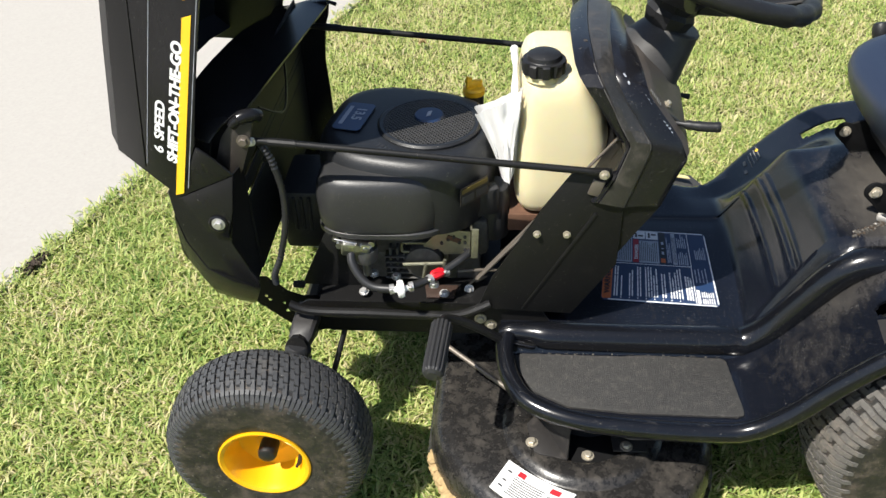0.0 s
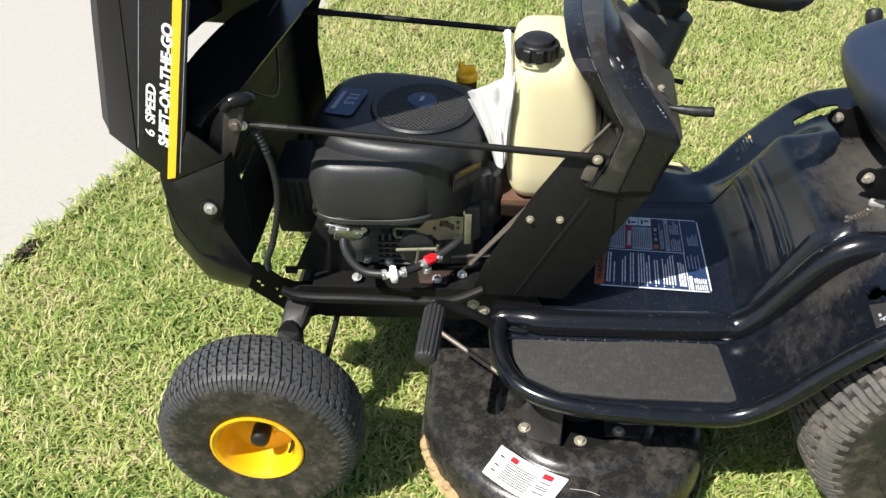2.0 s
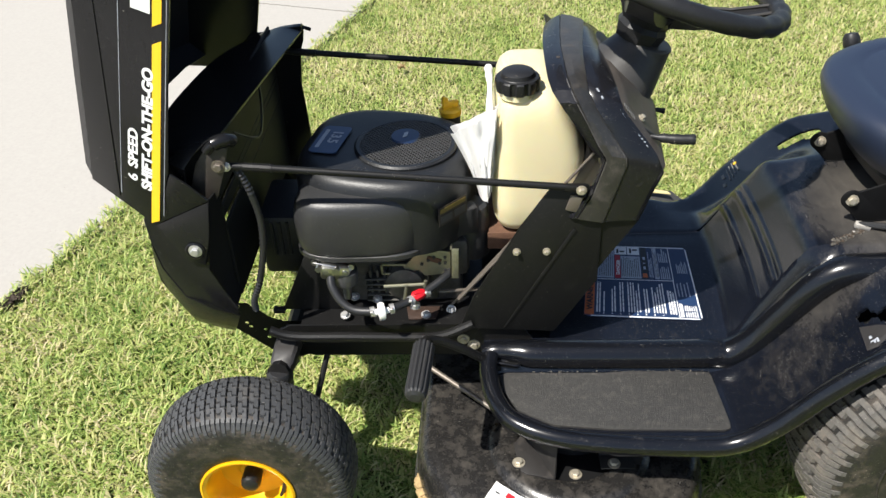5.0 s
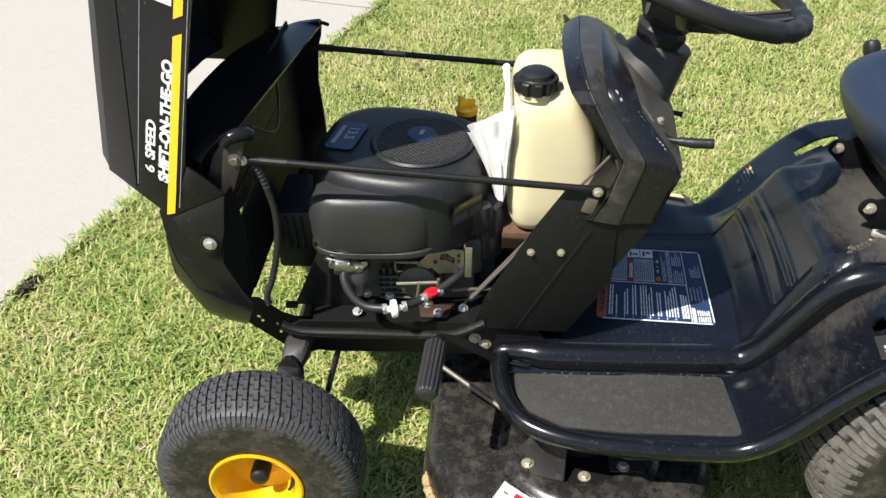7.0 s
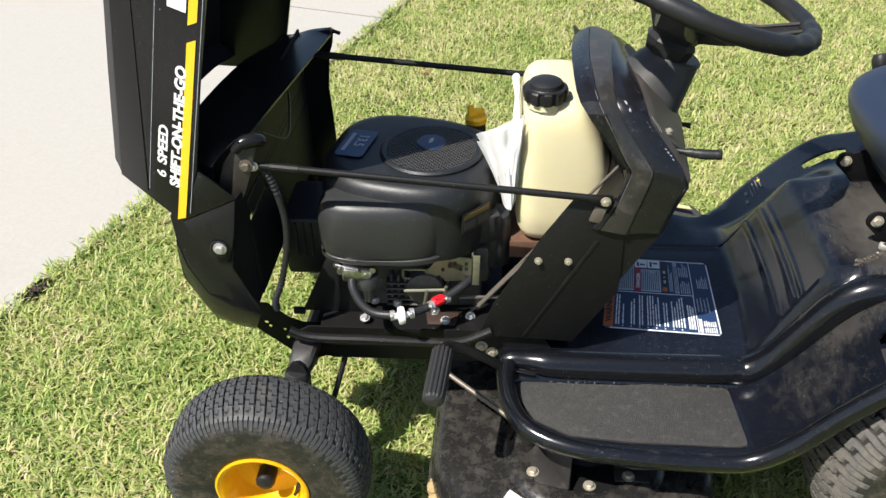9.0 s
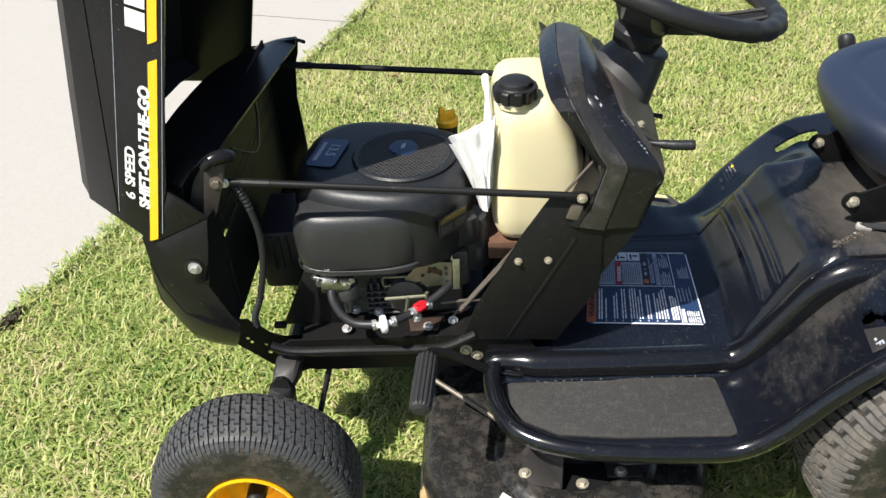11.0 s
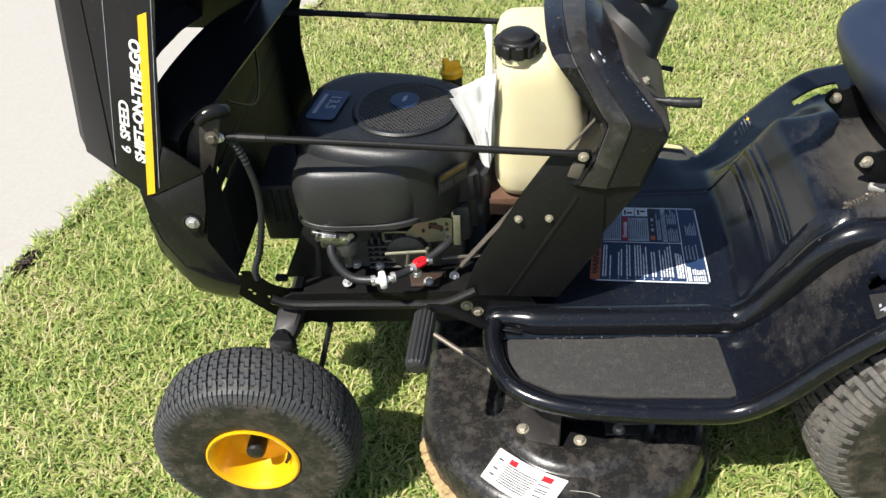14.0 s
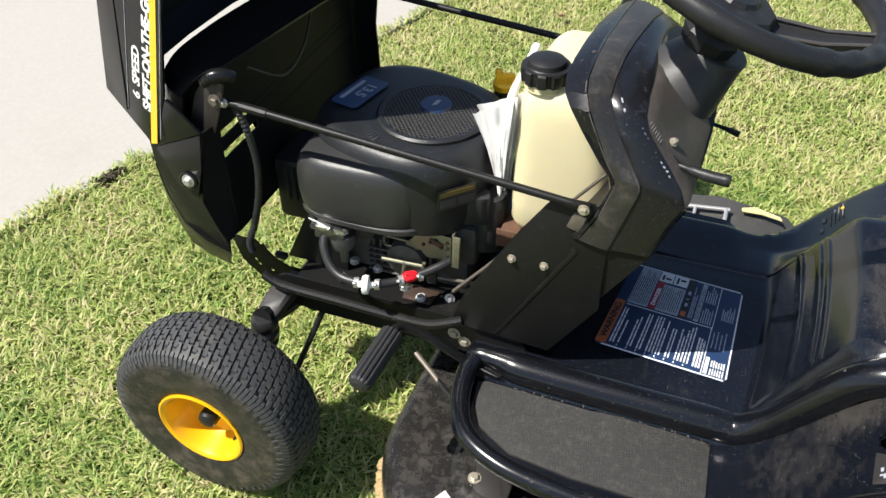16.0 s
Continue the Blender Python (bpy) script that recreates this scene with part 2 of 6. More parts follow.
def concrete_material():
    m = mat("pale_concrete", (0.378, 0.356, 0.322), 0.9, 0, 0.10, 90, 0.25, (0.335, 0.306, 0.270), 0.40, 2.2, 0, 0.92, 0.3, (1, 1, 1), 0.08, 60, (0.28, 0.25, 0.22))
    return m


def grass_material(name, soil, dry=0.0):
    m = bpy.data.materials.new(name)
    m.use_nodes = True
    n, l = m.node_tree.nodes, m.node_tree.links
    b = n["Principled BSDF"]
    b.inputs["Roughness"].default_value = 0.95 if soil else 0.5
    b.inputs["Specular IOR Level"].default_value = 0.1 if soil else 0.35
    co = n.new("ShaderNodeTexCoord")
    big = n.new("ShaderNodeTexNoise")
    big.inputs["Scale"].default_value, big.inputs["Detail"].default_value, big.inputs["Roughness"].default_value = 3.2, 6, 0.65
    l.new(co.outputs["Object"], big.inputs["Vector"])
    if soil:
        rnd = n.new("ShaderNodeTexNoise")
        rnd.inputs["Scale"].default_value, rnd.inputs["Detail"].default_value = 140, 8
        l.new(co.outputs["Object"], rnd.inputs["Vector"])
        fac = rnd.outputs["Fac"]
    else:
        fac = n.new("ShaderNodeNewGeometry").outputs["Random Per Island"]
    ramp = n.new("ShaderNodeValToRGB")
    cr = ramp.color_ramp
    cols = ((0.0, (0.060, 0.058, 0.024)), (0.5, (0.085, 0.090, 0.034)), (1.0, (0.13, 0.125, 0.055))) if soil else (
        (0.0, (0.145, 0.245, 0.052)), (0.30, (0.335, 0.43, 0.110)), (0.60, (0.50, 0.56, 0.185)), (0.80, (0.58, 0.55, 0.24)), (1.0, (0.68, 0.59, 0.36)))
    while len(cr.elements) < len(cols):
        cr.elements.new(0.5)
    for e, (p, c) in zip(cr.elements, cols):
        e.position, e.color = p, (*c, 1)
    calm = n.new("ShaderNodeMath")
    calm.operation = "MULTIPLY_ADD"
    calm.inputs[1].default_value, calm.inputs[2].default_value = (1.0, 0.0) if soil else (0.95, 0.0)
    l.new(fac, calm.inputs[0])
    fac = calm.outputs[0]
    # dry moves the colours towards the ramp's lighter, straw-coloured end
    ad = n.new("ShaderNodeMath")
    ad.operation = "MULTIPLY_ADD"
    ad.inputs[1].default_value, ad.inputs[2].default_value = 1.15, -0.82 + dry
    mid = n.new("ShaderNodeTexNoise")
    mid.inputs["Scale"].default_value, mid.inputs["Detail"].default_value = 15.0, 4
    l.new(co.outputs["Object"], mid.inputs["Vector"])
    mot = n.new("ShaderNodeMath")
    mot.operation = "MULTIPLY_ADD"
    mot.inputs[1].default_value = 0.50
    l.new(mid.outputs["Fac"], mot.inputs[0])
    l.new(ad.outputs[0], mot.inputs[2])
    l.new(big.outputs["Fac"], ad.inputs[0])
    su = n.new("ShaderNodeMath")
    su.use_clamp = True
    l.new(fac, su.inputs[0])
    l.new(mot.outputs[0], su.inputs[1])
    l.new(su.outputs[0], ramp.inputs[0])
    l.new(ramp.outputs[0], b.inputs["Base Color"])
    if not soil:
        tr = n.new("ShaderNodeBsdfTranslucent")
        l.new(ramp.outputs[0], tr.inputs["Color"])
        ms = n.new("ShaderNodeMixShader")
        ms.inputs[0].default_value = 0.38
        l.new(b.outputs[0], ms.inputs[1])
        l.new(tr.outputs[0], ms.inputs[2])
        l.new(ms.outputs[0], n["Material Output"].inputs["Surface"])
    return m


# ---- mesh builders ----
def thing(name, at, label, category, group=""):
    ob = new(name)
    ob.location = at
    ob.empty_display_size = 0.1
    bpy.context.view_layer.update()
    return tagged(ob, label, category, group)


def part(name, bm, material, parent, label="", smooth=35):
    me = bpy.data.meshes.new(name)
    bmesh.ops.recalc_face_normals(bm, faces=bm.faces)
    if smooth:
        for f in bm.faces:
            f.smooth = True
        for e in bm.edges:
            if len(e.link_faces) == 2 and e.calc_face_angle(0) > radians(smooth):
                e.smooth = False
    bm.to_mesh(me)
    bm.free()
    me.materials.append(material)
    ob = new(name, me)
    if parent:
        ob.parent = parent
        top = parent
        while top.parent:
            top = top.parent
        ob.matrix_parent_inverse = Matrix.Translation(-top.location) if parent == top else Matrix.Identity(4)
    return tagged(ob, label)


def box(bm, c, s, turn=None, bevel=0.0, seg=2):
    m = Matrix.Translation(c) @ (turn.to_4x4() if turn else Matrix.Identity(4)) @ Matrix.Diagonal((*s, 1))
    r = bmesh.ops.create_cube(bm, size=1.0, matrix=m)
    if bevel:
        es = list({e for v in r["verts"] for e in v.link_edges})
        bmesh.ops.bevel(bm, geom=es, offset=bevel, segments=seg, affect="EDGES", profile=0.5)
    return bm


def tube(bm, path, r, seg=10, closed=False):
    pts = [Vector(p) for p in path]
    k = len(pts)
    rs = r if isinstance(r, (list, tuple)) else [r] * k
    tang = []
    for i in range(k):
        a = pts[(i - 1) % k] if closed or i else pts[0]
        b = pts[(i + 1) % k] if closed or i < k - 1 else pts[-1]
        tang.append((b - a).normalized())
    nrm = tang[0].orthogonal().normalized()
    rings = []
    for i in range(k):
        nrm = (nrm - tang[i] * nrm.dot(tang[i])).normalized()
        bi = tang[i].cross(nrm)
        rings.append([bm.verts.new(pts[i] + rs[i] * (math.cos(2 * math.pi * j / seg) * nrm + math.sin(2 * math.pi * j / seg) * bi)) for j in range(seg)])
    bridge(bm, rings, closed, not closed)
    return bm


def bridge(bm, rings, closed=False, caps=True, wrap=True):
    k, seg = len(rings), len(rings[0])
    for i in range(k if closed else k - 1):
        a, b = rings[i], rings[(i + 1) % k]
        for j in range(seg if wrap else seg - 1):
            q = (a[j], a[(j + 1) % seg], b[(j + 1) % seg], b[j])
            bm.faces.new(q)
    if caps:
        bm.faces.new(rings[0][::-1])
        bm.faces.new(rings[-1])


def loft(bm, rings, closed=False, caps=True):
    bridge(bm, [[bm.verts.new(p) for p in ring] for ring in rings], closed, caps)
    return bm


def curve(points, n=8):
    """A smooth line through the points."""
    p = [Vector(q) for q in points]
    out = []
    for i in range(len(p) - 1):
        a, b, c, d = p[max(i - 1, 0)], p[i], p[i + 1], p[min(i + 2, len(p) - 1)]
        for j in range(n):
            t = j / n
            out.append(0.5 * ((2 * b) + (c - a) * t + (2 * a - 5 * b + 4 * c - d) * t * t + (3 * b - a - 3 * c + d) * t ** 3))
    return out + [p[-1]]


def rod(bm, a, b, r, seg=10):
    return tube(bm, (a, b), r, seg)


def lathe(bm, profile, origin, axis, seg=32, closed=False):
    """profile: rows of (radius, way along the axis)."""
    ax = Vector(axis).normalized()
    u = ax.orthogonal().normalized()
    w = ax.cross(u)
    o = Vector(origin)
    rings = [[o + ax * h + max(r, 1e-5) * (math.cos(2 * math.pi * j / seg) * u + math.sin(2 * math.pi * j / seg) * w) for j in range(seg)] for r, h in profile]
    return loft(bm, rings, closed, not closed)


def prism(bm, poly, y0, y1, bevel=0.0, axis="y"):
    """A flat plate: an outline in x, z (axis y), drawn out from y0 to y1."""
    def at(a, b, d):
        return (a, d, b) if axis == "y" else ((d, a, b) if axis == "x" else (a, b, d))
    lo = [bm.verts.new(at(a, b, y0)) for a, b in poly]
    hi = [bm.verts.new(at(a, b, y1)) for a, b in poly]
    fs = [bm.faces.new(lo), bm.faces.new(hi[::-1])]
    k = len(poly)
    for j in range(k):
        fs.append(bm.faces.new((lo[j], hi[j], hi[(j + 1) % k], lo[(j + 1) % k])))
    if bevel:
        es = list({e for f in fs for e in f.edges})
        bmesh.ops.bevel(bm, geom=es, offset=bevel, segments=2, affect="EDGES", profile=0.5)
    return bm


def sheet(bm, rows, thick, hole=None):
    """A bent sheet of the given thickness through a grid of points, open where hole says so."""
    k, m = len(rows), len(rows[0])
    pts = [[Vector(p) for p in row] for row in rows]
    front, back = [], []
    for i in range(k):
        fr, br = [], []
        for j in range(m):
            du = pts[min(i + 1, k - 1)][j] - pts[max(i - 1, 0)][j]
            dv = pts[i][min(j + 1, m - 1)] - pts[i][max(j - 1, 0)]
            nn = du.cross(dv)
            nn = nn.normalized() if nn.length > 1e-9 else Vector((0, 0, 1))
            fr.append(bm.verts.new(pts[i][j]))
            br.append(bm.verts.new(pts[i][j] - nn * thick))
        front.append(fr)
        back.append(br)
    for i in range(k - 1):
        for j in range(m - 1):
            if hole and hole((pts[i][j] + pts[i + 1][j + 1]) / 2):
                continue
            bm.faces.new((front[i][j], front[i][j + 1], front[i + 1][j + 1], front[i + 1][j]))
            bm.faces.new((back[i][j], back[i + 1][j], back[i + 1][j + 1], back[i][j + 1]))
    for i in range(k - 1):
        for j, a in ((0, 0), (m - 1, m - 2)):
            if not (hole and hole((pts[i][a] + pts[i + 1][a + 1]) / 2)):
                bm.faces.new((front[i][j], front[i + 1][j], back[i + 1][j], back[i][j]))
    for j in range(m - 1):
        for i, a in ((0, 0), (k - 1, k - 2)):
            if not (hole and hole((pts[a][j] + pts[a + 1][j + 1]) / 2)):
                bm.faces.new((front[i][j], front[i][j + 1], back[i][j + 1], back[i][j]))
    bmesh.ops.delete(bm, geom=[v for v in bm.verts if not v.link_faces], context="VERTS")
    return bm


def in_poly(p, poly):
    """Whether a place lies inside an outline."""
    odd = False
    for (xa, ya), (xb, yb) in zip(poly, poly[1:] + poly[:1]):
        if (ya > p[1]) != (yb > p[1]) and p[0] < xa + (p[1] - ya) * (xb - xa) / (yb - ya):
            odd = not odd
    return odd


def oval(cx, cy, z, ax, ay, n=2.6, count=40, turn=0.0):
    """A rounded ring in a level plane."""
    out = []
    for j in range(count):
        t = 2 * math.pi * j / count
        c, s = math.cos(t), math.sin(t)
        x, y = ax * math.copysign(abs(c) ** (2 / n), c), ay * math.copysign(abs(s) ** (2 / n), s)
        out.append((cx + x * math.cos(turn) - y * math.sin(turn), cy + x * math.sin(turn) + y * math.cos(turn), z))
    return out


def bolt(parent, at, way, r=0.007, material=None, name="bolt"):
    """A hexagon head with a washer, looking along way."""
    bm = bmesh.new()
    w = Vector(way).normalized()
    lathe(bm, [(0, -0.001), (r * 1.5, -0.001), (r * 1.5, 0.0012), (0, 0.0012)], at, w, 16)
    lathe(bm, [(0, 0.0012), (r, 0.0012), (r, 0.0055), (r * 0.8, 0.0068), (0, 0.0068)], at, w, 6)
    return part(name, bm, material or M_STEEL, parent, "", 30)


def lettering(name, text, size, m, material, parent, depth=0.0006, squeeze=1.0, shear=0.0, bold=0.03):
    cu = bpy.data.curves.new(name, "FONT")
    cu.body, cu.size, cu.extrude, cu.shear, cu.space_character = text, size, depth, shear, 1.0
    cu.offset = size * bold
    tmp = new(name + "_line", cu)
    bpy.context.view_layer.update()
    me = bpy.data.meshes.new_from_object(tmp.evaluated_get(bpy.context.evaluated_depsgraph_get()))
    bpy.data.objects.remove(tmp)
    bpy.data.curves.remove(cu)
    me.transform(m @ Matrix.Diagonal((squeeze, 1, 1, 1)))
    me.materials.clear()
    me.materials.append(material)
    me.name = name
    ob = new(name, me)
    ob.parent = parent
    top = parent
    while top.parent:
        top = top.parent
    ob.matrix_parent_inverse = Matrix.Translation(-top.location) if parent == top else Matrix.Identity(4)
    return ob


# ---- ground ----
def lay_ground():
    bm = bmesh.new()
    xs = [-400, -60, -12, -4] + [-2 + 0.1 * i for i in range(61)] + [6, 12, 60, 400]
    ys = [-400, -60, -12, -4] + [-2 + 0.1 * i for i in range(71)] + [7, 12, 60, 400]
    grid = [[bm.verts.new((x, y, -0.022 + (0.008 * noise.noise((x * 3, y * 3, 0)) if abs(x) < 5 and abs(y) < 6 else 0))) for x in xs] for y in ys]
    bridge(bm, grid, False, False, False)
    return tagged(part("ground", bm, grass_material("lawn_soil", True), None, "thatch and soil under a mown lawn"), category="ground", kind="structure")


def lay_concrete():
    d = Vector((0.316, 0.949, 0))
    n = Vector((-0.949, 0.316, 0))
    joint = Vector((-0.165, 2.718, 0))
    m = concrete_material()
    slabs = new("pavement")
    tagged(slabs, "pale sunlit concrete driveway slabs beside the lawn", "pavement", "", "structure")
    for a, b in ((-8.0, -0.006), (0.006, 6.0)):
        bm = bmesh.new()
        poly = []
        k = 90
        for i in range(k + 1):
            s = a + (b - a) * i / k
            w = 0.012 * noise.noise((s * 6, 1.7, 0)) + 0.007 * noise.noise((s * 25, 4.1, 0)) if 0 < i < k else 0
            poly.append(joint + d * s + n * (w - 0.022))
        poly += [joint + d * b + n * 9, joint + d * a + n * 9]
        prism(bm, [(p.x, p.y) for p in poly], -0.10, -0.006, 0, "z")
        part("slab", bm, m, slabs)
    return slabs


def grow_grass(name, x0, x1, y0, y1, density, length, width, seed, label, material):
    rng = np.random.default_rng(seed)
    count = int((x1 - x0) * (y1 - y0) * density)
    px, py = rng.uniform(x0, x1, count), rng.uniform(y0, y1, count)
    # tufts: blades drawn together
    tuft = rng.integers(0, max(1, count // 7), count)
    cx, cy = rng.uniform(x0, x1, count), rng.uniform(y0, y1, count)
    drawn = rng.random(count) < 0.55
    px = np.where(drawn, cx[tuft] + rng.normal(0, 0.011, count), px)
    py = np.where(drawn, cy[tuft] + rng.normal(0, 0.011, count), py)
    fringe = 0.010 * np.sin(py * 31) + 0.008 * np.sin(py * 83 + 1.3) + 0.012 * rng.normal(size=count)
    keep = px > -0.88 + (py - 0.49) * 0.333 + fringe - 0.020
    px, py = px[keep], py[keep]
    k = len(px)
    ln = length * rng.uniform(0.45, 1.25, k)
    wd = width * rng.uniform(0.6, 1.3, k)
    az = rng.uniform(0, 2 * math.pi, k)
    lean = rng.uniform(0.75, 1.85, k)
    dx, dy = np.cos(az), np.sin(az)
    sx, sy = -dy, dx
    base = np.where(px < -0.872 + (py - 0.49) * 0.333, -0.008, -0.022)
    up1, out1 = 0.55 * ln * np.cos(lean * 0.6), 0.55 * ln * np.sin(lean * 0.6)
    up2, out2 = up1 + 0.45 * ln * np.cos(lean * 1.25), out1 + 0.45 * ln * np.sin(lean * 1.25)
    v = np.empty((k, 5, 3))
    for i, (o, u, w) in enumerate(((0, 0, -0.5), (0, 0, 0.5), (out1, up1, -0.45), (out1, up1, 0.45), (out2, up2, 0))):
        v[:, i, 0] = px + dx * o + sx * wd * w
        v[:, i, 1] = py + dy * o + sy * wd * w
        v[:, i, 2] = base + u
    me = bpy.data.meshes.new(name)
    idx = np.arange(k)[:, None] * 5
    loops = np.concatenate([idx + 0, idx + 1, idx + 3, idx + 2, idx + 2, idx + 3, idx + 4], 1).ravel()
    me.vertices.add(k * 5)
    me.vertices.foreach_set("co", v.ravel())
    me.loops.add(len(loops))
    me.loops.foreach_set("vertex_index", loops.astype(np.int32))
    me.polygons.add(2 * k)
    me.polygons.foreach_set("loop_start", (np.arange(k)[:, None] * 7 + np.array([0, 4])).ravel().astype(np.int32))
    me.update()
    me.validate()
    me.materials.append(material)
    return tagged(new(name, me), label, "grass", "", "stuff")


M_GRASS = grass_material("grass_blade", False)
# lighter copy of the blade colours that brightens the far and outer lawn
M_GRASS_LIGHTER = grass_material("lighter_grass_blade", False, 0.10)
lay_ground()
lay_concrete()
grow_grass("grass", -1.3, 1.7, -0.75, 1.5, 36000, 0.043, 0.0042, 3, "short mown green lawn grass with dry straw-coloured blades", M_GRASS)
grow_grass("grass", -1.0, 3.4, 1.5, 4.6, 25000, 0.034, 0.0040, 4, "short mown yellow-green lawn grass farther off", M_GRASS_LIGHTER)
grow_grass("grass", 1.7, 3.4, -0.75, 1.5, 21000, 0.038, 0.0042, 5, "short mown green lawn grass beside the mower", M_GRASS_LIGHTER)
grow_grass("grass", -1.7, 3.4, -2.2, -0.75, 15000, 0.040, 0.0048, 6, "short mown green lawn grass before the mower", M_GRASS)

# ---- the mower ----
mower = thing("riding_mower", (0.6, YC, 0), "black riding lawn mower with its hood tipped open, on grass", "lawn mower")


def mirrored(y):
    return 2 * YC - y


# -- wheels --
def tyre_mesh(r, half, bead, c):
    prof = [(bead, -half * 0.78), (bead + 0.012, -half * 0.93), (r * 0.72, -half * 1.0), (r * 0.84, -half * 0.98), (r * 0.925, -half * 0.86), (r * 0.975, -half * 0.6), (r * 0.993, -half * 0.3), (r, 0)]
    prof = prof + [(a, -b) for a, b in prof[-2::-1]]
    p3 = curve([(a, b, 0) for a, b in prof], 3)
    rows = [(p.x, p.y) for p in p3] + [(bead - 0.004, half * 0.7), (bead - 0.004, -half * 0.7)]
    bm = bmesh.new()
    lathe(bm, rows, c, (0, 1, 0), 96, True)
    return bm


def tread_radius(r, half, w):
    """The tyre's radius at w of its half width."""
    a = abs(w)
    if a < 0.6:
        return r * (1 - 0.007 * (a / 0.3) ** 1.5)
    return r * (0.975 - 0.05 * ((a - 0.6) / 0.26) ** 1.3) if a < 0.86 else r * (0.925 - 0.075 * (a - 0.86) / 0.11)


def turf_tread(r, half, c, rows, count, proud):
    """Hooked turf blocks in rows round the tyre, with plain bars on the shoulders."""
    bm = bmesh.new()
    c = Vector(c)

    def at(a, w, h):
        rr = tread_radius(r, half, w) + h
        return c + Vector((math.cos(a) * rr, w * half, math.sin(a) * rr))

    def block(a0, a1, w0, w1, lean=0.0):
        da, dw = 0.05 * (a1 - a0), 0.03 * (w1 - w0)
        lo = [bm.verts.new(at(a, w, -0.003)) for a, w in ((a0, w0), (a1, w0), (a1 + lean, w1), (a0 + lean, w1))]
        hi = [bm.verts.new(at(a, w, proud)) for a, w in ((a0 + da, w0 + dw), (a1 - da, w0 + dw), (a1 - da + lean, w1 - dw), (a0 + da + lean, w1 - dw))]
        bm.faces.new(hi)
        for e in range(4):
            bm.faces.new((lo[e], lo[(e + 1) % 4], hi[(e + 1) % 4], hi[e]))
    step = 2 * math.pi / count
    lim = 0.72
    dw = 2 * lim / rows
    for j in range(count):
        for i in range(rows):
            w0 = -lim + dw * i
            a0 = (j + 0.22 * i) * step
            t = 0.22 * step
            block(a0 + 0.02 * step, a0 + 0.45 * step, w0 - 0.14 * dw, w0 + 0.74 * dw, t)
            block(a0 + 0.53 * step, a0 + 0.94 * step, w0 + 0.28 * dw, w0 + 1.14 * dw, t)
            block(a0 + 0.40 * step + 0.30 * t, a0 + 0.54 * step + 0.30 * t, w0 + 0.34 * dw, w0 + 0.60 * dw, 0.3 * t)
        for s in (-1, 1):
            for k in (0.05, 0.55):
                block((j + k) * step, (j + k + 0.40) * step, s * 0.735, s * 0.85)
                block((j + k) * step, (j + k + 0.40) * step, s * 0.848, s * (0.985 if k < 0.3 else 0.94))
    return bm


def wheel(name, c, r, half, bead, count, rows, out, label, rubber=None):
    """out: -1 where the wheel's outer side looks to -y."""
    rubber = rubber or M_RUBBER
    # the wall's darker colour also paints shade into the grooves between tread blocks
    hub = part(name, tyre_mesh(r, half, bead, c), M_SIDE, mower, label)
    tr = part("tread", turf_tread(r, half, c, rows, count, 0.0050 if half < 0.08 else 0.0055), rubber, hub, "stepped turf tread blocks", 20)
    tagged(tr, kind="stuff")
    o = Vector(c)
    if half > 0.08:
        bm = bmesh.new()
        lathe(bm, [(r * 0.60 - 0.0018, half * 0.985 * out), (r * 0.60, half * 1.012 * out), (r * 0.60 + 0.0018, half * 0.985 * out)], o, (0, 1, 0), 72, True)
        part("sidewall_ring", bm, M_SIDE, hub)
    f = half * (0.90 if half < 0.08 else 0.80) * out
    bm = bmesh.new()
    prof = [(bead + 0.007, f), (bead + 0.0075, f + 0.003 * out), (bead + 0.004, f + 0.0045 * out), (bead - 0.002, f + 0.001 * out), (bead - 0.006, f - 0.010 * out), (bead - 0.010, f - 0.030 * out), (bead * 0.78, f - 0.046 * out), (bead * 0.45, f - 0.052 * out),
            (0.026, f - 0.050 * out), (0.022, f - 0.046 * out), (0.0, f - 0.046 * out), (0.0, f - 0.056 * out), (bead * 0.8, f - 0.058 * out), (bead - 0.002, f - 0.034 * out), (bead + 0.004, f - 0.010 * out)]
    lathe(bm, prof, o, (0, 1, 0), 64, True)
    part("rim", bm, M_RIM, hub, "glossy yellow painted steel rim")
    bm = bmesh.new()
    lathe(bm, [(0, f - 0.046 * out), (0.0165, f - 0.046 * out), (0.017, f - 0.020 * out), (0.0145, f - 0.014 * out), (0.008, f - 0.011 * out), (0, f - 0.0108 * out)], o, (0, 1, 0), 24)
    part("hub_cap", bm, M_PLAST, hub, "black plastic hub cap")
    bm = bmesh.new()
    a = radians(-28)
    p = o + Vector((math.cos(a) * bead * 0.80, f - 0.040 * out, math.sin(a) * bead * 0.80))
    tube(bm, (p, p + Vector((0, 0.016 * out, 0)), p + Vector((-0.002, 0.026 * out, 0.002))), (0.0045, 0.0038, 0.003), 8)
    part("valve", bm, M_HOSE, hub)
    return hub


wheel("front_wheel", (0.0, -0.003, 0.176), 0.1755, 0.0620, 0.0735, 62, 4, -1, "worn black turf tyre on a yellow rim")
wheel("front_wheel", (0.0, mirrored(-0.003), 0.176), 0.1755, 0.0620, 0.0735, 62, 4, 1, "worn black turf tyre on a yellow rim")
wheel("rear_wheel", (1.172, 0.02, 0.232), 0.242, 0.105, 0.105, 56, 5, -1, "large dusty black rear turf tyre", M_RUBBER_D)
wheel("rear_wheel", (1.172, 0.530, 0.232), 0.242, 0.105, 0.105, 56, 5, 1, "large dusty black rear turf tyre", M_RUBBER_D)

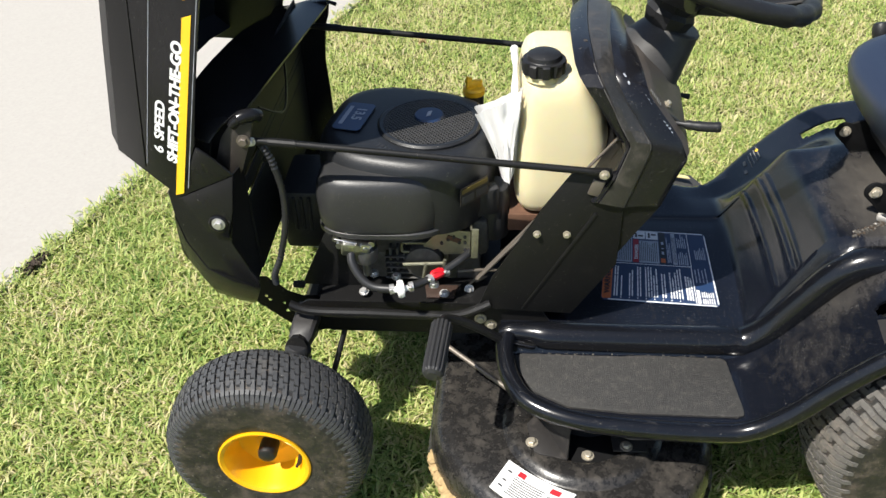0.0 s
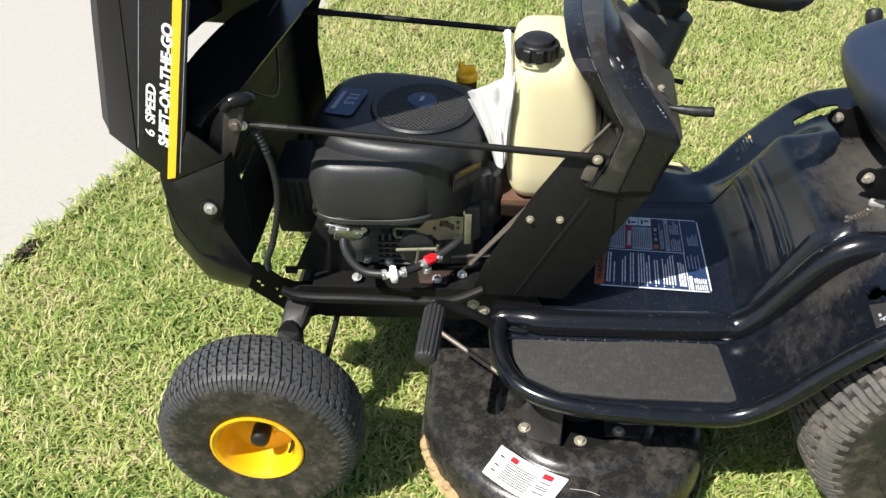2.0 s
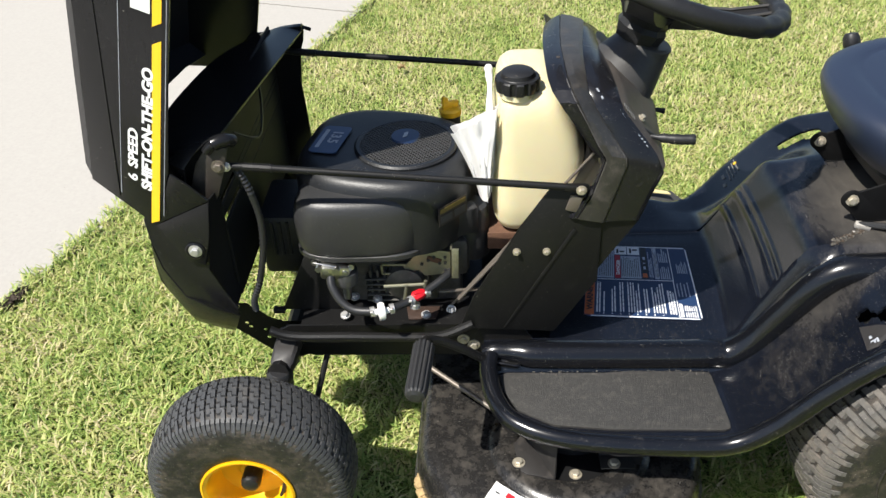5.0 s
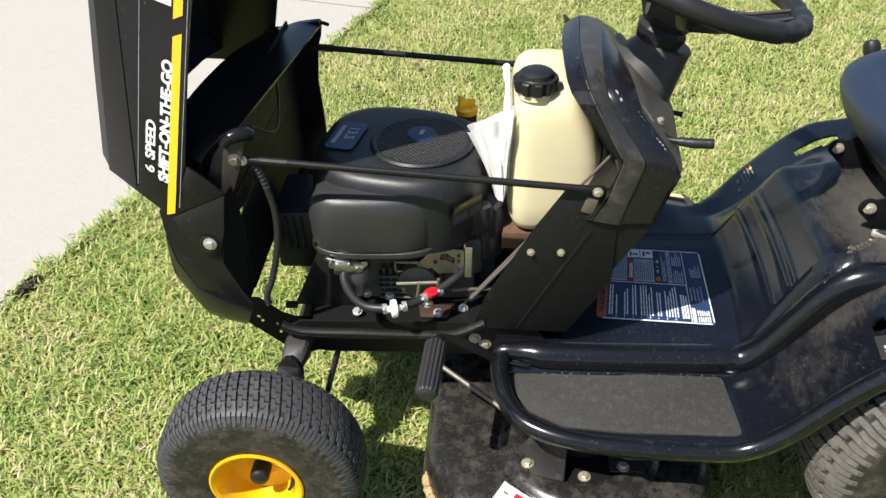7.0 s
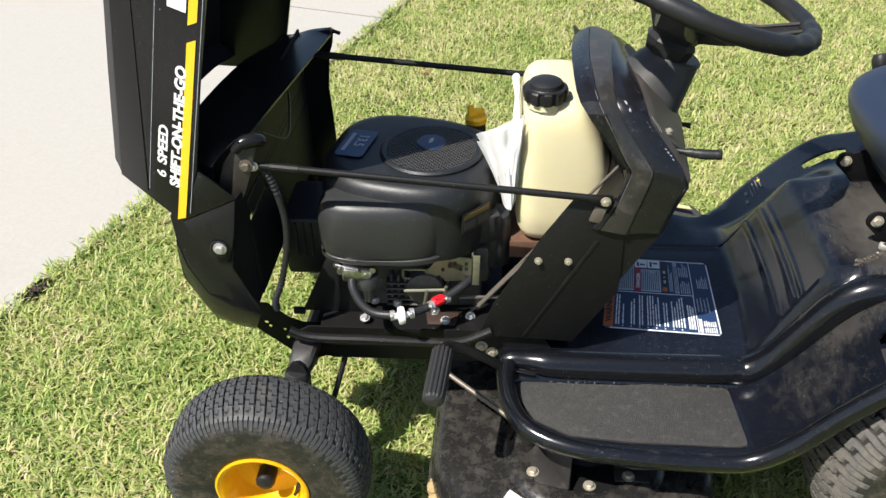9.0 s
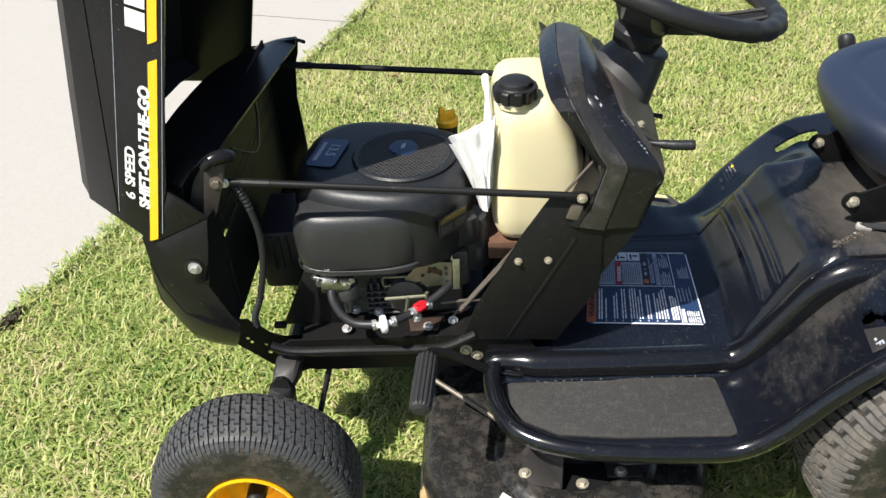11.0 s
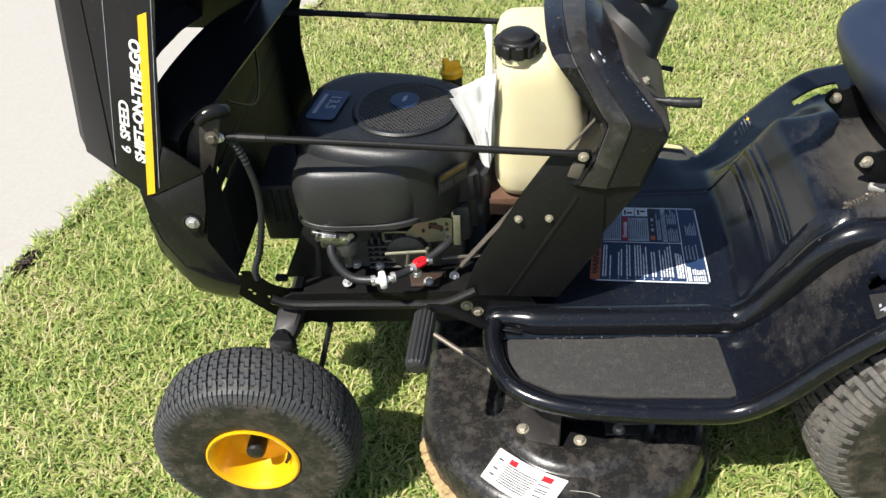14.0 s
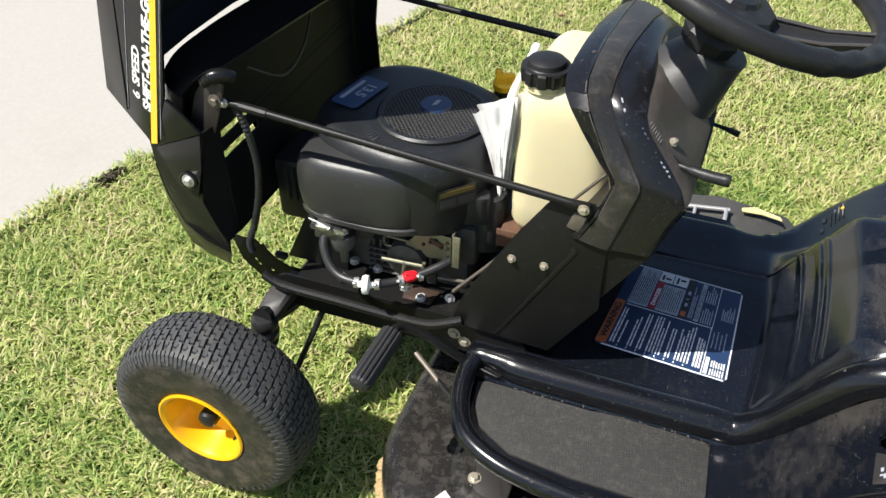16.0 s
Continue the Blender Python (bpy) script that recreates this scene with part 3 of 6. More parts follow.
# -- frame and axle --
for y in (0.190, mirrored(0.190)):
    bm = bmesh.new()
    prism(bm, [(0.020, 0.318), (0.050, 0.335), (0.47, 0.335), (0.50, 0.286), (1.30, 0.286), (1.30, 0.262), (0.09, 0.262), (0.03, 0.278)], y - 0.002, y + 0.002)
    part("frame_rail", bm, M_FRAME, mower, "dusty black pressed steel rail")
bm = bmesh.new()
box(bm, (0.115, YC, 0.296), (0.05, 0.42, 0.06), None, 0.004)
part("cross_member", bm, M_FRAME, mower)
# perforated brackets that carry the nose
NOSE = ((-0.092, 0.346), (-0.027, 0.343), (-0.021, 0.329), (-0.004, 0.311), (0.022, 0.300), (0.060, 0.300), (0.050, 0.262), (0.020, 0.240), (-0.008, 0.229), (-0.076, 0.291))
HOLES = ((-0.058, 0.339), (-0.032, 0.341), (-0.047, 0.297), (-0.041, 0.288), (-0.014, 0.280), (-0.010, 0.260))
for y in (0.241, mirrored(0.241)):
    bm = bmesh.new()
    sheet(bm, [[(-0.094 + 0.0016 * i, y, 0.226 + 0.0016 * k) for k in range(77)] for i in range(99)], 0.003,
          lambda p: not in_poly((p.x, p.z), NOSE) or any((p.x - a) ** 2 + (p.z - b) ** 2 < 0.0040 ** 2 for a, b in HOLES))
    part("nose_bracket", bm, M_FRAME, mower, "black perforated steel bracket", 10)
bm = bmesh.new()
for s in (1, -1):
    def my(y):
        return y if s > 0 else mirrored(y)
    tube(bm, [(0.035, YC, 0.235), (0.035, my(0.20), 0.250), (0.035, my(0.115), 0.285)], (0.024, 0.022, 0.020), 10)
part("front_axle", bm, M_FRAME, mower, "black cast pivot axle beam")
for y in (0.122, mirrored(0.122)):
    bm = bmesh.new()
    lathe(bm, [(0, -0.075), (0.017, -0.075), (0.021, -0.070), (0.0245, -0.060), (0.0195, -0.054), (0.0250, -0.046), (0.0255, -0.034), (0.0205, -0.028), (0.0245, -0.020), (0.0235, -0.008), (0.018, -0.001), (0, 0.0)], (0.037, y, 0.288), (0.12, 0, 1), 24)
    sgn = 1 if y < YC else -1
    rod(bm, (0.030, y, 0.230), (0.0, y - sgn * 0.04, 0.182), 0.013)
    spindle = part("wheel_spindle", bm, M_HOSE, mower, "glossy black ribbed boot on the wheel spindle")
    bm = bmesh.new()
    loft(bm, [[(cx + a * hx, y + sgn * dy, cz + b * hz) for a, b in ((-1, -0.6), (-1, 0.6), (-0.75, 1), (0.75, 1), (1, 0.6), (1, -0.6), (0.75, -1), (-0.75, -1))] for dy, cx, cz, hx, hz in ((0.006, 0.038, 0.280, 0.016, 0.008), (0.016, 0.039, 0.286, 0.021, 0.011), (0.040, 0.042, 0.293, 0.0225, 0.013), (0.088, 0.047, 0.299, 0.024, 0.015))])
    part("spindle_arm", bm, M_BRKD, spindle, "dusty brown-black cast arm")
bm = bmesh.new()
prism(bm, [(0.030, 0.300), (0.085, 0.300), (0.100, 0.262), (0.055, 0.245), (0.030, 0.262)], 0.200, 0.236, 0.004)
part("axle_bracket", bm, M_FRAME, mower)
bm = bmesh.new()
rod(bm, (0.115, 0.215, 0.275), (0.075, 0.125, 0.145), 0.0055)
part("steering_link", bm, M_FRAME, mower)
bm = bmesh.new()
tube(bm, curve([(0.02, 0.165, 0.345), (0.06, 0.163, 0.332), (0.16, 0.163, 0.330), (0.26, 0.165, 0.326), (0.33, 0.168, 0.326), (0.385, 0.178, 0.345)], 6), 0.0085, 10)
part("support_tube", bm, M_FRAME, mower, "black tube along the frame")
for x, z in ((0.367, 0.300), (0.386, 0.286)):
    bolt(mower, (x, 0.187, z), (0, -1, 0), 0.0075, M_BRASS)
bm = bmesh.new()
prism(bm, [(0.07, 0.193), (0.43, 0.193), (0.43, 0.60), (0.07, 0.60)], 0.330, 0.334, 0, "z")
part("engine_bed", bm, M_FRAME, mower, "black steel engine plate")
bm = bmesh.new()
prism(bm, [(0.030, 0.335), (0.15, 0.335), (0.15, 0.455), (0.085, 0.455)], 0.235, 0.239, 0.001)
box(bm, (0.030, 0.214, 0.352), (0.022, 0.012, 0.010), None, 0.002)
part("side_baffle", bm, M_FRAME, mower, "black sloping steel baffle")

# -- front cowl, grille and braces --
def top_edge(k=20):
    """The cowl's upper rim, from the near wing round the front to the far wing."""
    return curve([(-0.055, 0.150, 0.690), (-0.098, 0.172, 0.700), (-0.126, 0.240, 0.702), (-0.130, 0.320, 0.702), (-0.122, 0.420, 0.702), (-0.100, 0.545, 0.702), (-0.060, 0.630, 0.702), (-0.020, 0.660, 0.708), (0.050, 0.662, 0.715)], 4)


rim_line = top_edge()
bm = bmesh.new()
rows = []
for p in rim_line:
    t = min(1, max(0, (p.y - 0.15) / 0.50))
    rear = Vector((0.004 + 0.046 * t, 0.165 + 0.470 * t, 0.735 - 0.018 * t))
    rows.append([p.lerp(rear, a) + Vector((0, 0, 0.010 * math.sin(math.pi * a))) for a in (0, 0.15, 0.4, 0.7, 1.0)])
sheet(bm, rows, 0.004)
front = part("front_cowl", bm, M_HOOD, mower, "black front cowl below the open hood")
bm = bmesh.new()
rows = []
for p in rim_line:
    near = max(0.0, 1 - (p.y - 0.15) / 0.12)
    lowz = 0.47 - 0.03 * near - 0.17 * min(1.0, max(0.0, (p.y - 0.38) / 0.12))
    rows.append([p + Vector((0.0, 0, -0.001)), p + Vector((-0.012, 0, -0.05)), p + Vector((-0.020, 0, -0.12)), Vector((p.x * 0.9 - 0.012, p.y, 0.53)), Vector((p.x * 0.75, p.y, lowz))])
sheet(bm, rows, 0.004, lambda p: 0.485 < p.z < 0.67 and 0.17 < p.y < 0.50)
part("nose", bm, M_HOOD, front, "curved black nose panel")
bm = bmesh.new()
GX = -0.018
for y0, y1, z0, z1 in ((0.170, 0.645, 0.624, 0.728), (0.170, 0.278, 0.588, 0.611), (0.170, 0.645, 0.425, 0.574), (0.270, 0.645, 0.611, 0.624), (0.278, 0.645, 0.574, 0.611)):
    box(bm, (GX, (y0 + y1) / 2, (z0 + z1) / 2), (0.005, y1 - y0, z1 - z0), None, 0.0012, 1)
part("grille", bm, M_GRILLE, front, "black slotted grille panel")
bm = bmesh.new()
prism(bm, [(-0.060, 0.708), (0.050, 0.716), (0.046, 0.690), (0.028, 0.640), (0.000, 0.500), (0.002, 0.430), (-0.050, 0.430), (-0.09, 0.50), (-0.10, 0.66)], 0.660, 0.664, 0.001)
part("far_wing", bm, M_HOOD, front)
bm = bmesh.new()
tube(bm, [(0.036, 0.640, 0.716), (0.052, 0.655, 0.720), (0.062, 0.664, 0.712)], 0.004, 8)
part("lip", bm, M_HOOD, front)
bm = bmesh.new()
prism(bm, [(-0.136, 0.606), (-0.134, 0.560), (-0.126, 0.505), (-0.100, 0.446), (-0.060, 0.418), (-0.018, 0.405), (-0.016, 0.425), (-0.032, 0.450), (-0.052, 0.505), (-0.036, 0.575), (-0.023, 0.640), (-0.075, 0.690), (-0.110, 0.640)], 0.136, 0.141, 0.0015)
for v in bm.verts:
    d = 0.35 * max(0, -0.070 - v.co.x)
    v.co += Vector((-0.53 * d, d, -0.60 * d))
part("near_wing", bm, M_HOOD, front, "glossy black side of the cowl")
bm = bmesh.new()
sheet(bm, [[(-0.145, 0.160, 0.545), (-0.152, 0.170, 0.500), (-0.157, 0.180, 0.451)], [(-0.136, 0.158, 0.493), (-0.146, 0.170, 0.455), (-0.145, 0.182, 0.422)], [(-0.1056, 0.149, 0.440), (-0.122, 0.160, 0.415), (-0.130, 0.180, 0.392)],
           [(-0.080, 0.142, 0.430), (-0.105, 0.155, 0.392), (-0.112, 0.178, 0.362)], [(-0.060, 0.140, 0.418), (-0.070, 0.150, 0.380), (-0.075, 0.178, 0.346)], [(-0.017, 0.140, 0.405), (-0.030, 0.150, 0.372), (-0.045, 0.176, 0.340)]], 0.003)
part("wing_lip", bm, M_HOOD, front, "black lower lip curled in under the cowl", 60)
bm = bmesh.new()
sheet(bm, [[(x, 0.140, z), (-0.018, 0.174, z)] for x, z in ((-0.024, 0.640), (-0.037, 0.575), (-0.053, 0.505), (-0.033, 0.450), (-0.017, 0.426))], 0.003)
part("inner_return", bm, M_GRILLE, front)
bm = bmesh.new()
prism(bm, [(-0.105, 0.600), (-0.020, 0.600), (-0.006, 0.700), (-0.022, 0.734), (-0.060, 0.716), (-0.098, 0.695)], 0.1725, 0.1755, 0.001)
part("inner_cheek", bm, M_GRILLE, front, "black panel behind the hinge bracket")
for y in (0.164,):
    s = 1
    bm = bmesh.new()
    prism(bm, [(-0.055, 0.612), (-0.033, 0.600), (-0.017, 0.632), (0.003, 0.682), (0.014, 0.718), (-0.014, 0.728), (-0.041, 0.692), (-0.063, 0.632)], y - 0.0025, y + 0.0025, 0.001)
    part("hinge_bracket", bm, M_BRKT, front, "dusty brown-black steel bracket")
    bm = bmesh.new()
    tube(bm, curve([(-0.020, 0.161, 0.714), (-0.010, 0.161, 0.724), (0.002, 0.165, 0.729), (0.014, 0.172, 0.728), (0.020, 0.180, 0.722)], 5), [0.004] + [0.0085] * 6 + [0.0115] * 8 + [0.0105] * 5 + [0.008], 16)
    part("bracket_cap", bm, M_HOOD, front, "glossy black bent flange")
    bolt(front, (-0.005, y - s * 0.004, 0.688), (0, -s, 0), 0.0075, M_STEELR)
for y in (0.172, mirrored(0.172)):
    s = 1 if y < YC else -1
    bm = bmesh.new()
    rod(bm, (0.012, y, 0.682), (0.560, y, 0.630), 0.0060, 12)
    tube(bm, [(0.03, y, 0.680), (0.075, y, 0.676)], 0.0074, 10)
    box(bm, (0.012, y, 0.682), (0.026, 0.008, 0.011), None, 0.003)
    box(bm, (0.553, y, 0.631), (0.036, 0.012, 0.011), None, 0.003)
    part("brace_rod", bm, M_FRAME, mower, "straight black steel brace rod")
    bolt(mower, (0.004, y - s * 0.006, 0.684), (0, -s, 0), 0.0055, M_STEEL)
    bolt(mower, (0.562, y - s * 0.008, 0.630), (0, -s, 0), 0.0055, M_BRASS)
bm = bmesh.new()
path = curve([(0.014, 0.178, 0.676), (0.030, 0.176, 0.64), (0.040, 0.174, 0.58), (0.036, 0.170, 0.52), (0.020, 0.166, 0.455), (0.004, 0.166, 0.415), (0.002, 0.170, 0.39)], 14)
tube(bm, path, [0.0050 + 0.0014 * (i % 2) for i in range(len(path))], 10)
part("wire_conduit", bm, M_HOSE, mower, "ribbed black wiring conduit")
bm = bmesh.new()
tube(bm, curve([(0.0, 0.25, 0.70), (0.02, 0.32, 0.655), (0.005, 0.42, 0.66), (-0.012, 0.49, 0.70)], 8), 0.0022, 6)
part("wire", bm, M_HOSE, mower, "thin dark wire behind the grille")

# -- hood, tipped forward --
HOOD_Y = 0.130
SLOPE = Vector((0.245, 0, 0.9695)).normalized()


def hood_x(z, off):
    """A line up the side of the open hood."""
    return -0.113 + (z - 0.605) * 0.247 + off


side = [(-0.194, 0.690), (-0.114, 0.601), (-0.072, 0.697), (-0.042, 0.832), (0.007, 1.024), (0.077, 1.30), (-0.085, 1.30), (-0.131, 1.034)]
rows = []
prof = [(0, 0), (0.02, 0.006), (0.09, 0.030), (0.25, 0.048), (0.5, 0.054), (0.75, 0.048), (0.91, 0.030), (0.98, 0.006), (1, 0)]
bm = bmesh.new()
prism(bm, side, HOOD_Y - 0.003, HOOD_Y + 0.003, 0.001)
far = [(x + 0.022 if i in (2, 3, 4, 5) else x, z) for i, (x, z) in enumerate(side)]
far[0:2] = [(-0.222, 0.70), (-0.215, 0.640), (-0.058, 0.630)]
prism(bm, far, mirrored(HOOD_Y) - 0.003, mirrored(HOOD_Y) + 0.003, 0.001)
for a, b in prof:
    y = HOOD_Y + (mirrored(HOOD_Y) - HOOD_Y) * a
    rows.append([(x - b, y, z) for x, z in ((-0.165, 0.660 - 0.2 * b), (-0.194, 0.690), (-0.166, 0.85), (-0.131, 1.034), (-0.085, 1.30))])
crown = bmesh.new()
sheet(crown, rows, -0.004)
rows = [[(0.077 - a * 0.162, HOOD_Y + (mirrored(HOOD_Y) - HOOD_Y) * b, 1.30) for a in (0, 0.5, 1)] for b in (0, 0.5, 1)]
sheet(bm, rows, 0.004)
hood = part("hood", bm, M_HOOD, mower, "open glossy black hood with a yellow stripe")
part("hood_top", crown, M_HOODT, hood, "curved black top of the hood")
bm = bmesh.new()
prism(bm, [(-0.113, 0.603), (-0.021, 0.645), (-0.046, 0.672), (-0.071, 0.695)], HOOD_Y - 0.0025, HOOD_Y + 0.0025, 0.001)
prism(bm, [(-0.113, 0.601), (-0.021, 0.643), (-0.034, 0.575), (-0.050, 0.520), (-0.082, 0.532)], HOOD_Y - 0.002, HOOD_Y + 0.002, 0.001)
part("hinge_skirt", bm, M_HOOD, hood)
bm = bmesh.new()
lathe(bm, [(0.006, 0), (0.015, 0.0), (0.0165, 0.0015), (0.014, 0.003), (0.006, 0.001)], (-0.062, 0.1275, 0.550), (0, -1, 0), 24, True)
part("bolt_recess", bm, M_HOOD, hood)
bolt(mower, (-0.062, 0.1275, 0.550), (0, -1, 0), 0.0075, M_STEEL)


def strip(bm, z0, z1, off, w, y, d=0.0006):
    """A flat strip up the hood's side between two heights."""
    prism(bm, [(hood_x(z0, off - w / 2), z0), (hood_x(z0, off + w / 2), z0 + 0.25 * w), (hood_x(z1, off + w / 2), z1 + 0.25 * w), (hood_x(z1, off - w / 2), z1)], y - d, y)
    return bm


SY = HOOD_Y - 0.0034
bm = bmesh.new()
strip(bm, 0.607, 0.906, 0.0, 0.0135, SY)
part("stripe", bm, M_YELLOW, hood, "bright yellow stripe")
bm = bmesh.new()
strip(bm, 0.932, 1.28, 0.0, 0.0135, SY)
part("stripe", bm, M_YELLOW, hood, "bright yellow stripe")
for off, z0, z1 in ((-0.0545, 0.665, 1.25), (0.0125, 0.62, 1.28)):
    bm = bmesh.new()
    strip(bm, z0, z1, off, 0.0008, SY, 0.0004)
    part("decal_edge", bm, M_GREY, hood)
bm = bmesh.new()
prism(bm, [(-0.1575, 0.66), (-0.1555, 0.66), (-0.0845, 1.16), (-0.0865, 1.16)], HOOD_Y - 0.0045, HOOD_Y - 0.002, 0.0008)
part("crease", bm, M_HOOD, hood)
up = Vector((-SLOPE.z, 0, SLOPE.x))


def on_hood(z, off):
    m = Matrix.Identity(4)
    m.col[0][:3], m.col[1][:3], m.col[2][:3] = SLOPE, up, (0, -1, 0)
    m.col[3][:3] = (hood_x(z, off), SY - 0.0004, z)
    return m


lettering("lettering", "SHIFT-ON-THE-GO", 0.0205, on_hood(0.666, -0.0072), M_WHITE, hood, 0.0004, 1.20, 0.22, 0.042)
lettering("lettering", "6", 0.0195, on_hood(0.684, -0.0290), M_WHITE, hood, 0.0004, 1.30, 0.22, 0.016)
lettering("lettering", "SPEED", 0.0195, on_hood(0.7075, -0.0290), M_WHITE, hood, 0.0004, 1.30, 0.22, 0.030)
for i, wd in enumerate((0.026, 0.028, 0.026, 0.027, 0.013, 0.034, 0.028, 0.026)):
    bm = bmesh.new()
    z0 = 0.950 + 0.0305 * i
    a, b = on_hood(z0, -0.010), on_hood(z0 + wd * 0.97, -0.010)
    p, q = a.translation, b.translation
    lean = SLOPE * 0.007
    prism(bm, [(v.x, v.z) for v in (p, q, q + up * 0.026 + lean, p + up * 0.026 + lean)], SY - 0.0006, SY)
    part("badge_block", bm, M_WHITE, hood, "plain white slanted block")


def turn_side_in(ob):
    """The hood's near side is not upright along the mower: it turns in towards the crown."""
    for v in ob.data.vertices:
        fade = min(1, max(0, (0.30 - v.co.y) / 0.17))
        d = fade * (0.003 + 0.35 * max(0, hood_x(v.co.z, 0) - v.co.x + 0.02))
        v.co += Vector((-0.53 * d, d, -0.60 * d))


turn_side_in(hood)
for piece in hood.children:
    turn_side_in(piece)

# -- dash tower --
for y in (0.180, mirrored(0.180)):
    s = 1 if y < YC else -1
    bm = bmesh.new()
    prism(bm, [(0.362, 0.335), (0.530, 0.325), (0.600, 0.440), (0.600, 0.560), (0.575, 0.632), (0.512, 0.622), (0.470, 0.556), (0.387, 0.405)], y - 0.002, y + 0.002, 0.001)
    prism(bm, [(0.440, 0.336), (0.446, 0.336), (0.560, 0.545), (0.554, 0.548)], y - s * 0.004, y, 0.001)
    part("dash_support", bm, M_FRAME, mower, "black dusty steel side plate of the dash")
for x, z in ((0.462, 0.503), (0.512, 0.503)):
    bolt(mower, (x, 0.177, z), (0, -1, 0), 0.0045, M_BRASS)
bm = bmesh.new()
box(bm, (0.553, 0.176, 0.598), (0.020, 0.005, 0.030), Euler((0, 0.3, 0)).to_matrix(), 0.002)
part("spring_clip", bm, M_STEELR, mower, "bare steel clip")

# rows along the dash arch, from the near foot over the top to the far side:
# front edge, ridge, seam and driver's edge
FOOT = (((0.400, 0.184, 0.330), (0.460, 0.184, 0.330), (0.525, 0.184, 0.328)),
        ((0.475, 0.184, 0.470), (0.530, 0.184, 0.470), (0.600, 0.184, 0.460)),
        ((0.546, 0.180, 0.567), (0.600, 0.180, 0.560), (0.660, 0.182, 0.560)),
        ((0.575, 0.180, 0.612), (0.621, 0.180, 0.636), (0.682, 0.184, 0.622)),
        ((0.592, 0.180, 0.650), (0.626, 0.178, 0.662), (0.690, 0.188, 0.648)))
ARCH = (((0.546, 0.178, 0.569), (0.558, 0.175, 0.571), (0.600, 0.176, 0.562), (0.656, 0.180, 0.562)),
        ((0.572, 0.178, 0.607), (0.582, 0.173, 0.617), (0.621, 0.175, 0.637), (0.678, 0.182, 0.624)),
        ((0.593, 0.180, 0.657), (0.598, 0.173, 0.676), (0.629, 0.175, 0.668), (0.690, 0.187, 0.648)),
        ((0.589, 0.182, 0.678), (0.594, 0.173, 0.688), (0.628, 0.176, 0.680), (0.677, 0.194, 0.676)),
        ((0.574, 0.182, 0.700), (0.583, 0.174, 0.707), (0.616, 0.182, 0.697), (0.663, 0.199, 0.694)),
        ((0.545, 0.184, 0.743), (0.564, 0.178, 0.744), (0.597, 0.193, 0.724), (0.640, 0.202, 0.724)),
        ((0.526, 0.190, 0.770), (0.549, 0.184, 0.770), (0.578, 0.203, 0.753), (0.623, 0.206, 0.746)),
        ((0.516, 0.200, 0.783), (0.541, 0.198, 0.784), (0.567, 0.219, 0.774), (0.617, 0.214, 0.760)),
        ((0.511, 0.225, 0.792), (0.536, 0.222, 0.793), (0.566, 0.250, 0.784), (0.614, 0.245, 0.770)),
        ((0.510, 0.270, 0.795), (0.535, 0.270, 0.796), (0.567, 0.300, 0.790), (0.612, 0.300, 0.771)),
        ((0.511, 0.335, 0.792), (0.535, 0.335, 0.794), (0.571, 0.355, 0.789), (0.606, 0.360, 0.774)),
        ((0.514, 0.395, 0.787), (0.538, 0.390, 0.791), (0.576, 0.400, 0.788), (0.604, 0.420, 0.772)),
        ((0.519, 0.455, 0.781), (0.542, 0.445, 0.790), (0.582, 0.445, 0.786), (0.606, 0.460, 0.768)),
        ((0.525, 0.495, 0.775), (0.547, 0.495, 0.788), (0.588, 0.495, 0.776), (0.616, 0.500, 0.758)),
        ((0.538, 0.535, 0.750), (0.560, 0.540, 0.757), (0.597, 0.540, 0.748), (0.632, 0.535, 0.732)),
        ((0.560, 0.575, 0.705), (0.580, 0.580, 0.710), (0.612, 0.580, 0.700), (0.660, 0.575, 0.690)),
        ((0.580, 0.610, 0.655), (0.590, 0.616, 0.660), (0.622, 0.616, 0.655), (0.682, 0.605, 0.645)))
bm = bmesh.new()
rings = []
for a, b, c in FOOT:
    ring = [a, b, c] + [(c[0] + 0.012 * math.sin(t), c[1] + (mirrored(c[1]) - c[1]) * k, c[2]) for k, t in ((0.2, 0.8), (0.5, 1.5), (0.8, 0.8))]
    ring += [(p[0], mirrored(p[1]), p[2]) for p in (c, b, a)]
    rings.append(ring)
loft(bm, rings)
tower = part("dashboard", bm, M_FRAME, mower, "worn black plastic dash tower", 28)
bm = bmesh.new()
rows = []
for a, r, b, c in ARCH:
    a, r, b, c = Vector(a), Vector(r), Vector(b), Vector(c)
    out = Vector((0, 0, 0.004)) if a.z > 0.76 else Vector((-0.002, -0.003, 0.002))
    rows.append([a + (Vector((0.008, 0, -0.012)) if a.z > 0.74 else Vector((0.010, 0.012 if a.y < YC else -0.012, -0.008))), a, a.lerp(r, 0.5) + out * 0.3, r.lerp(a, 0.12), r.lerp(b, 0.06) + out * 0.5, r.lerp(b, 0.4) + out, r.lerp(b, 0.88) + out * 0.8, b + out * 0.5, b - out * 0.8])
sheet(bm, [row[4:] for row in rows], 0.003)
part("bezel", bm, M_DASH, tower, "scuffed dusty plastic bezel", 14)
bm = bmesh.new()
sheet(bm, [row[:5] for row in rows], 0.003)
part("bezel_rim", bm, M_PANEL, tower, "dark glossy outer rim of the dash bezel", 20)
bm = bmesh.new()
rows = []
for a, r, b, c in ARCH:
    b, c = Vector(b), Vector(c)
    rows.append([b + Vector((0.0006, 0.002, -0.002)), b.lerp(c, 0.1) + Vector((0, 0, 0.0005)), b.lerp(c, 0.5) + Vector((0, -0.001, 0.0025)), b.lerp(c, 0.9) + Vector((0, -0.001, 0.001)), c, c + Vector((0.002, 0.006, -0.006))])
sheet(bm, rows, 0.002)
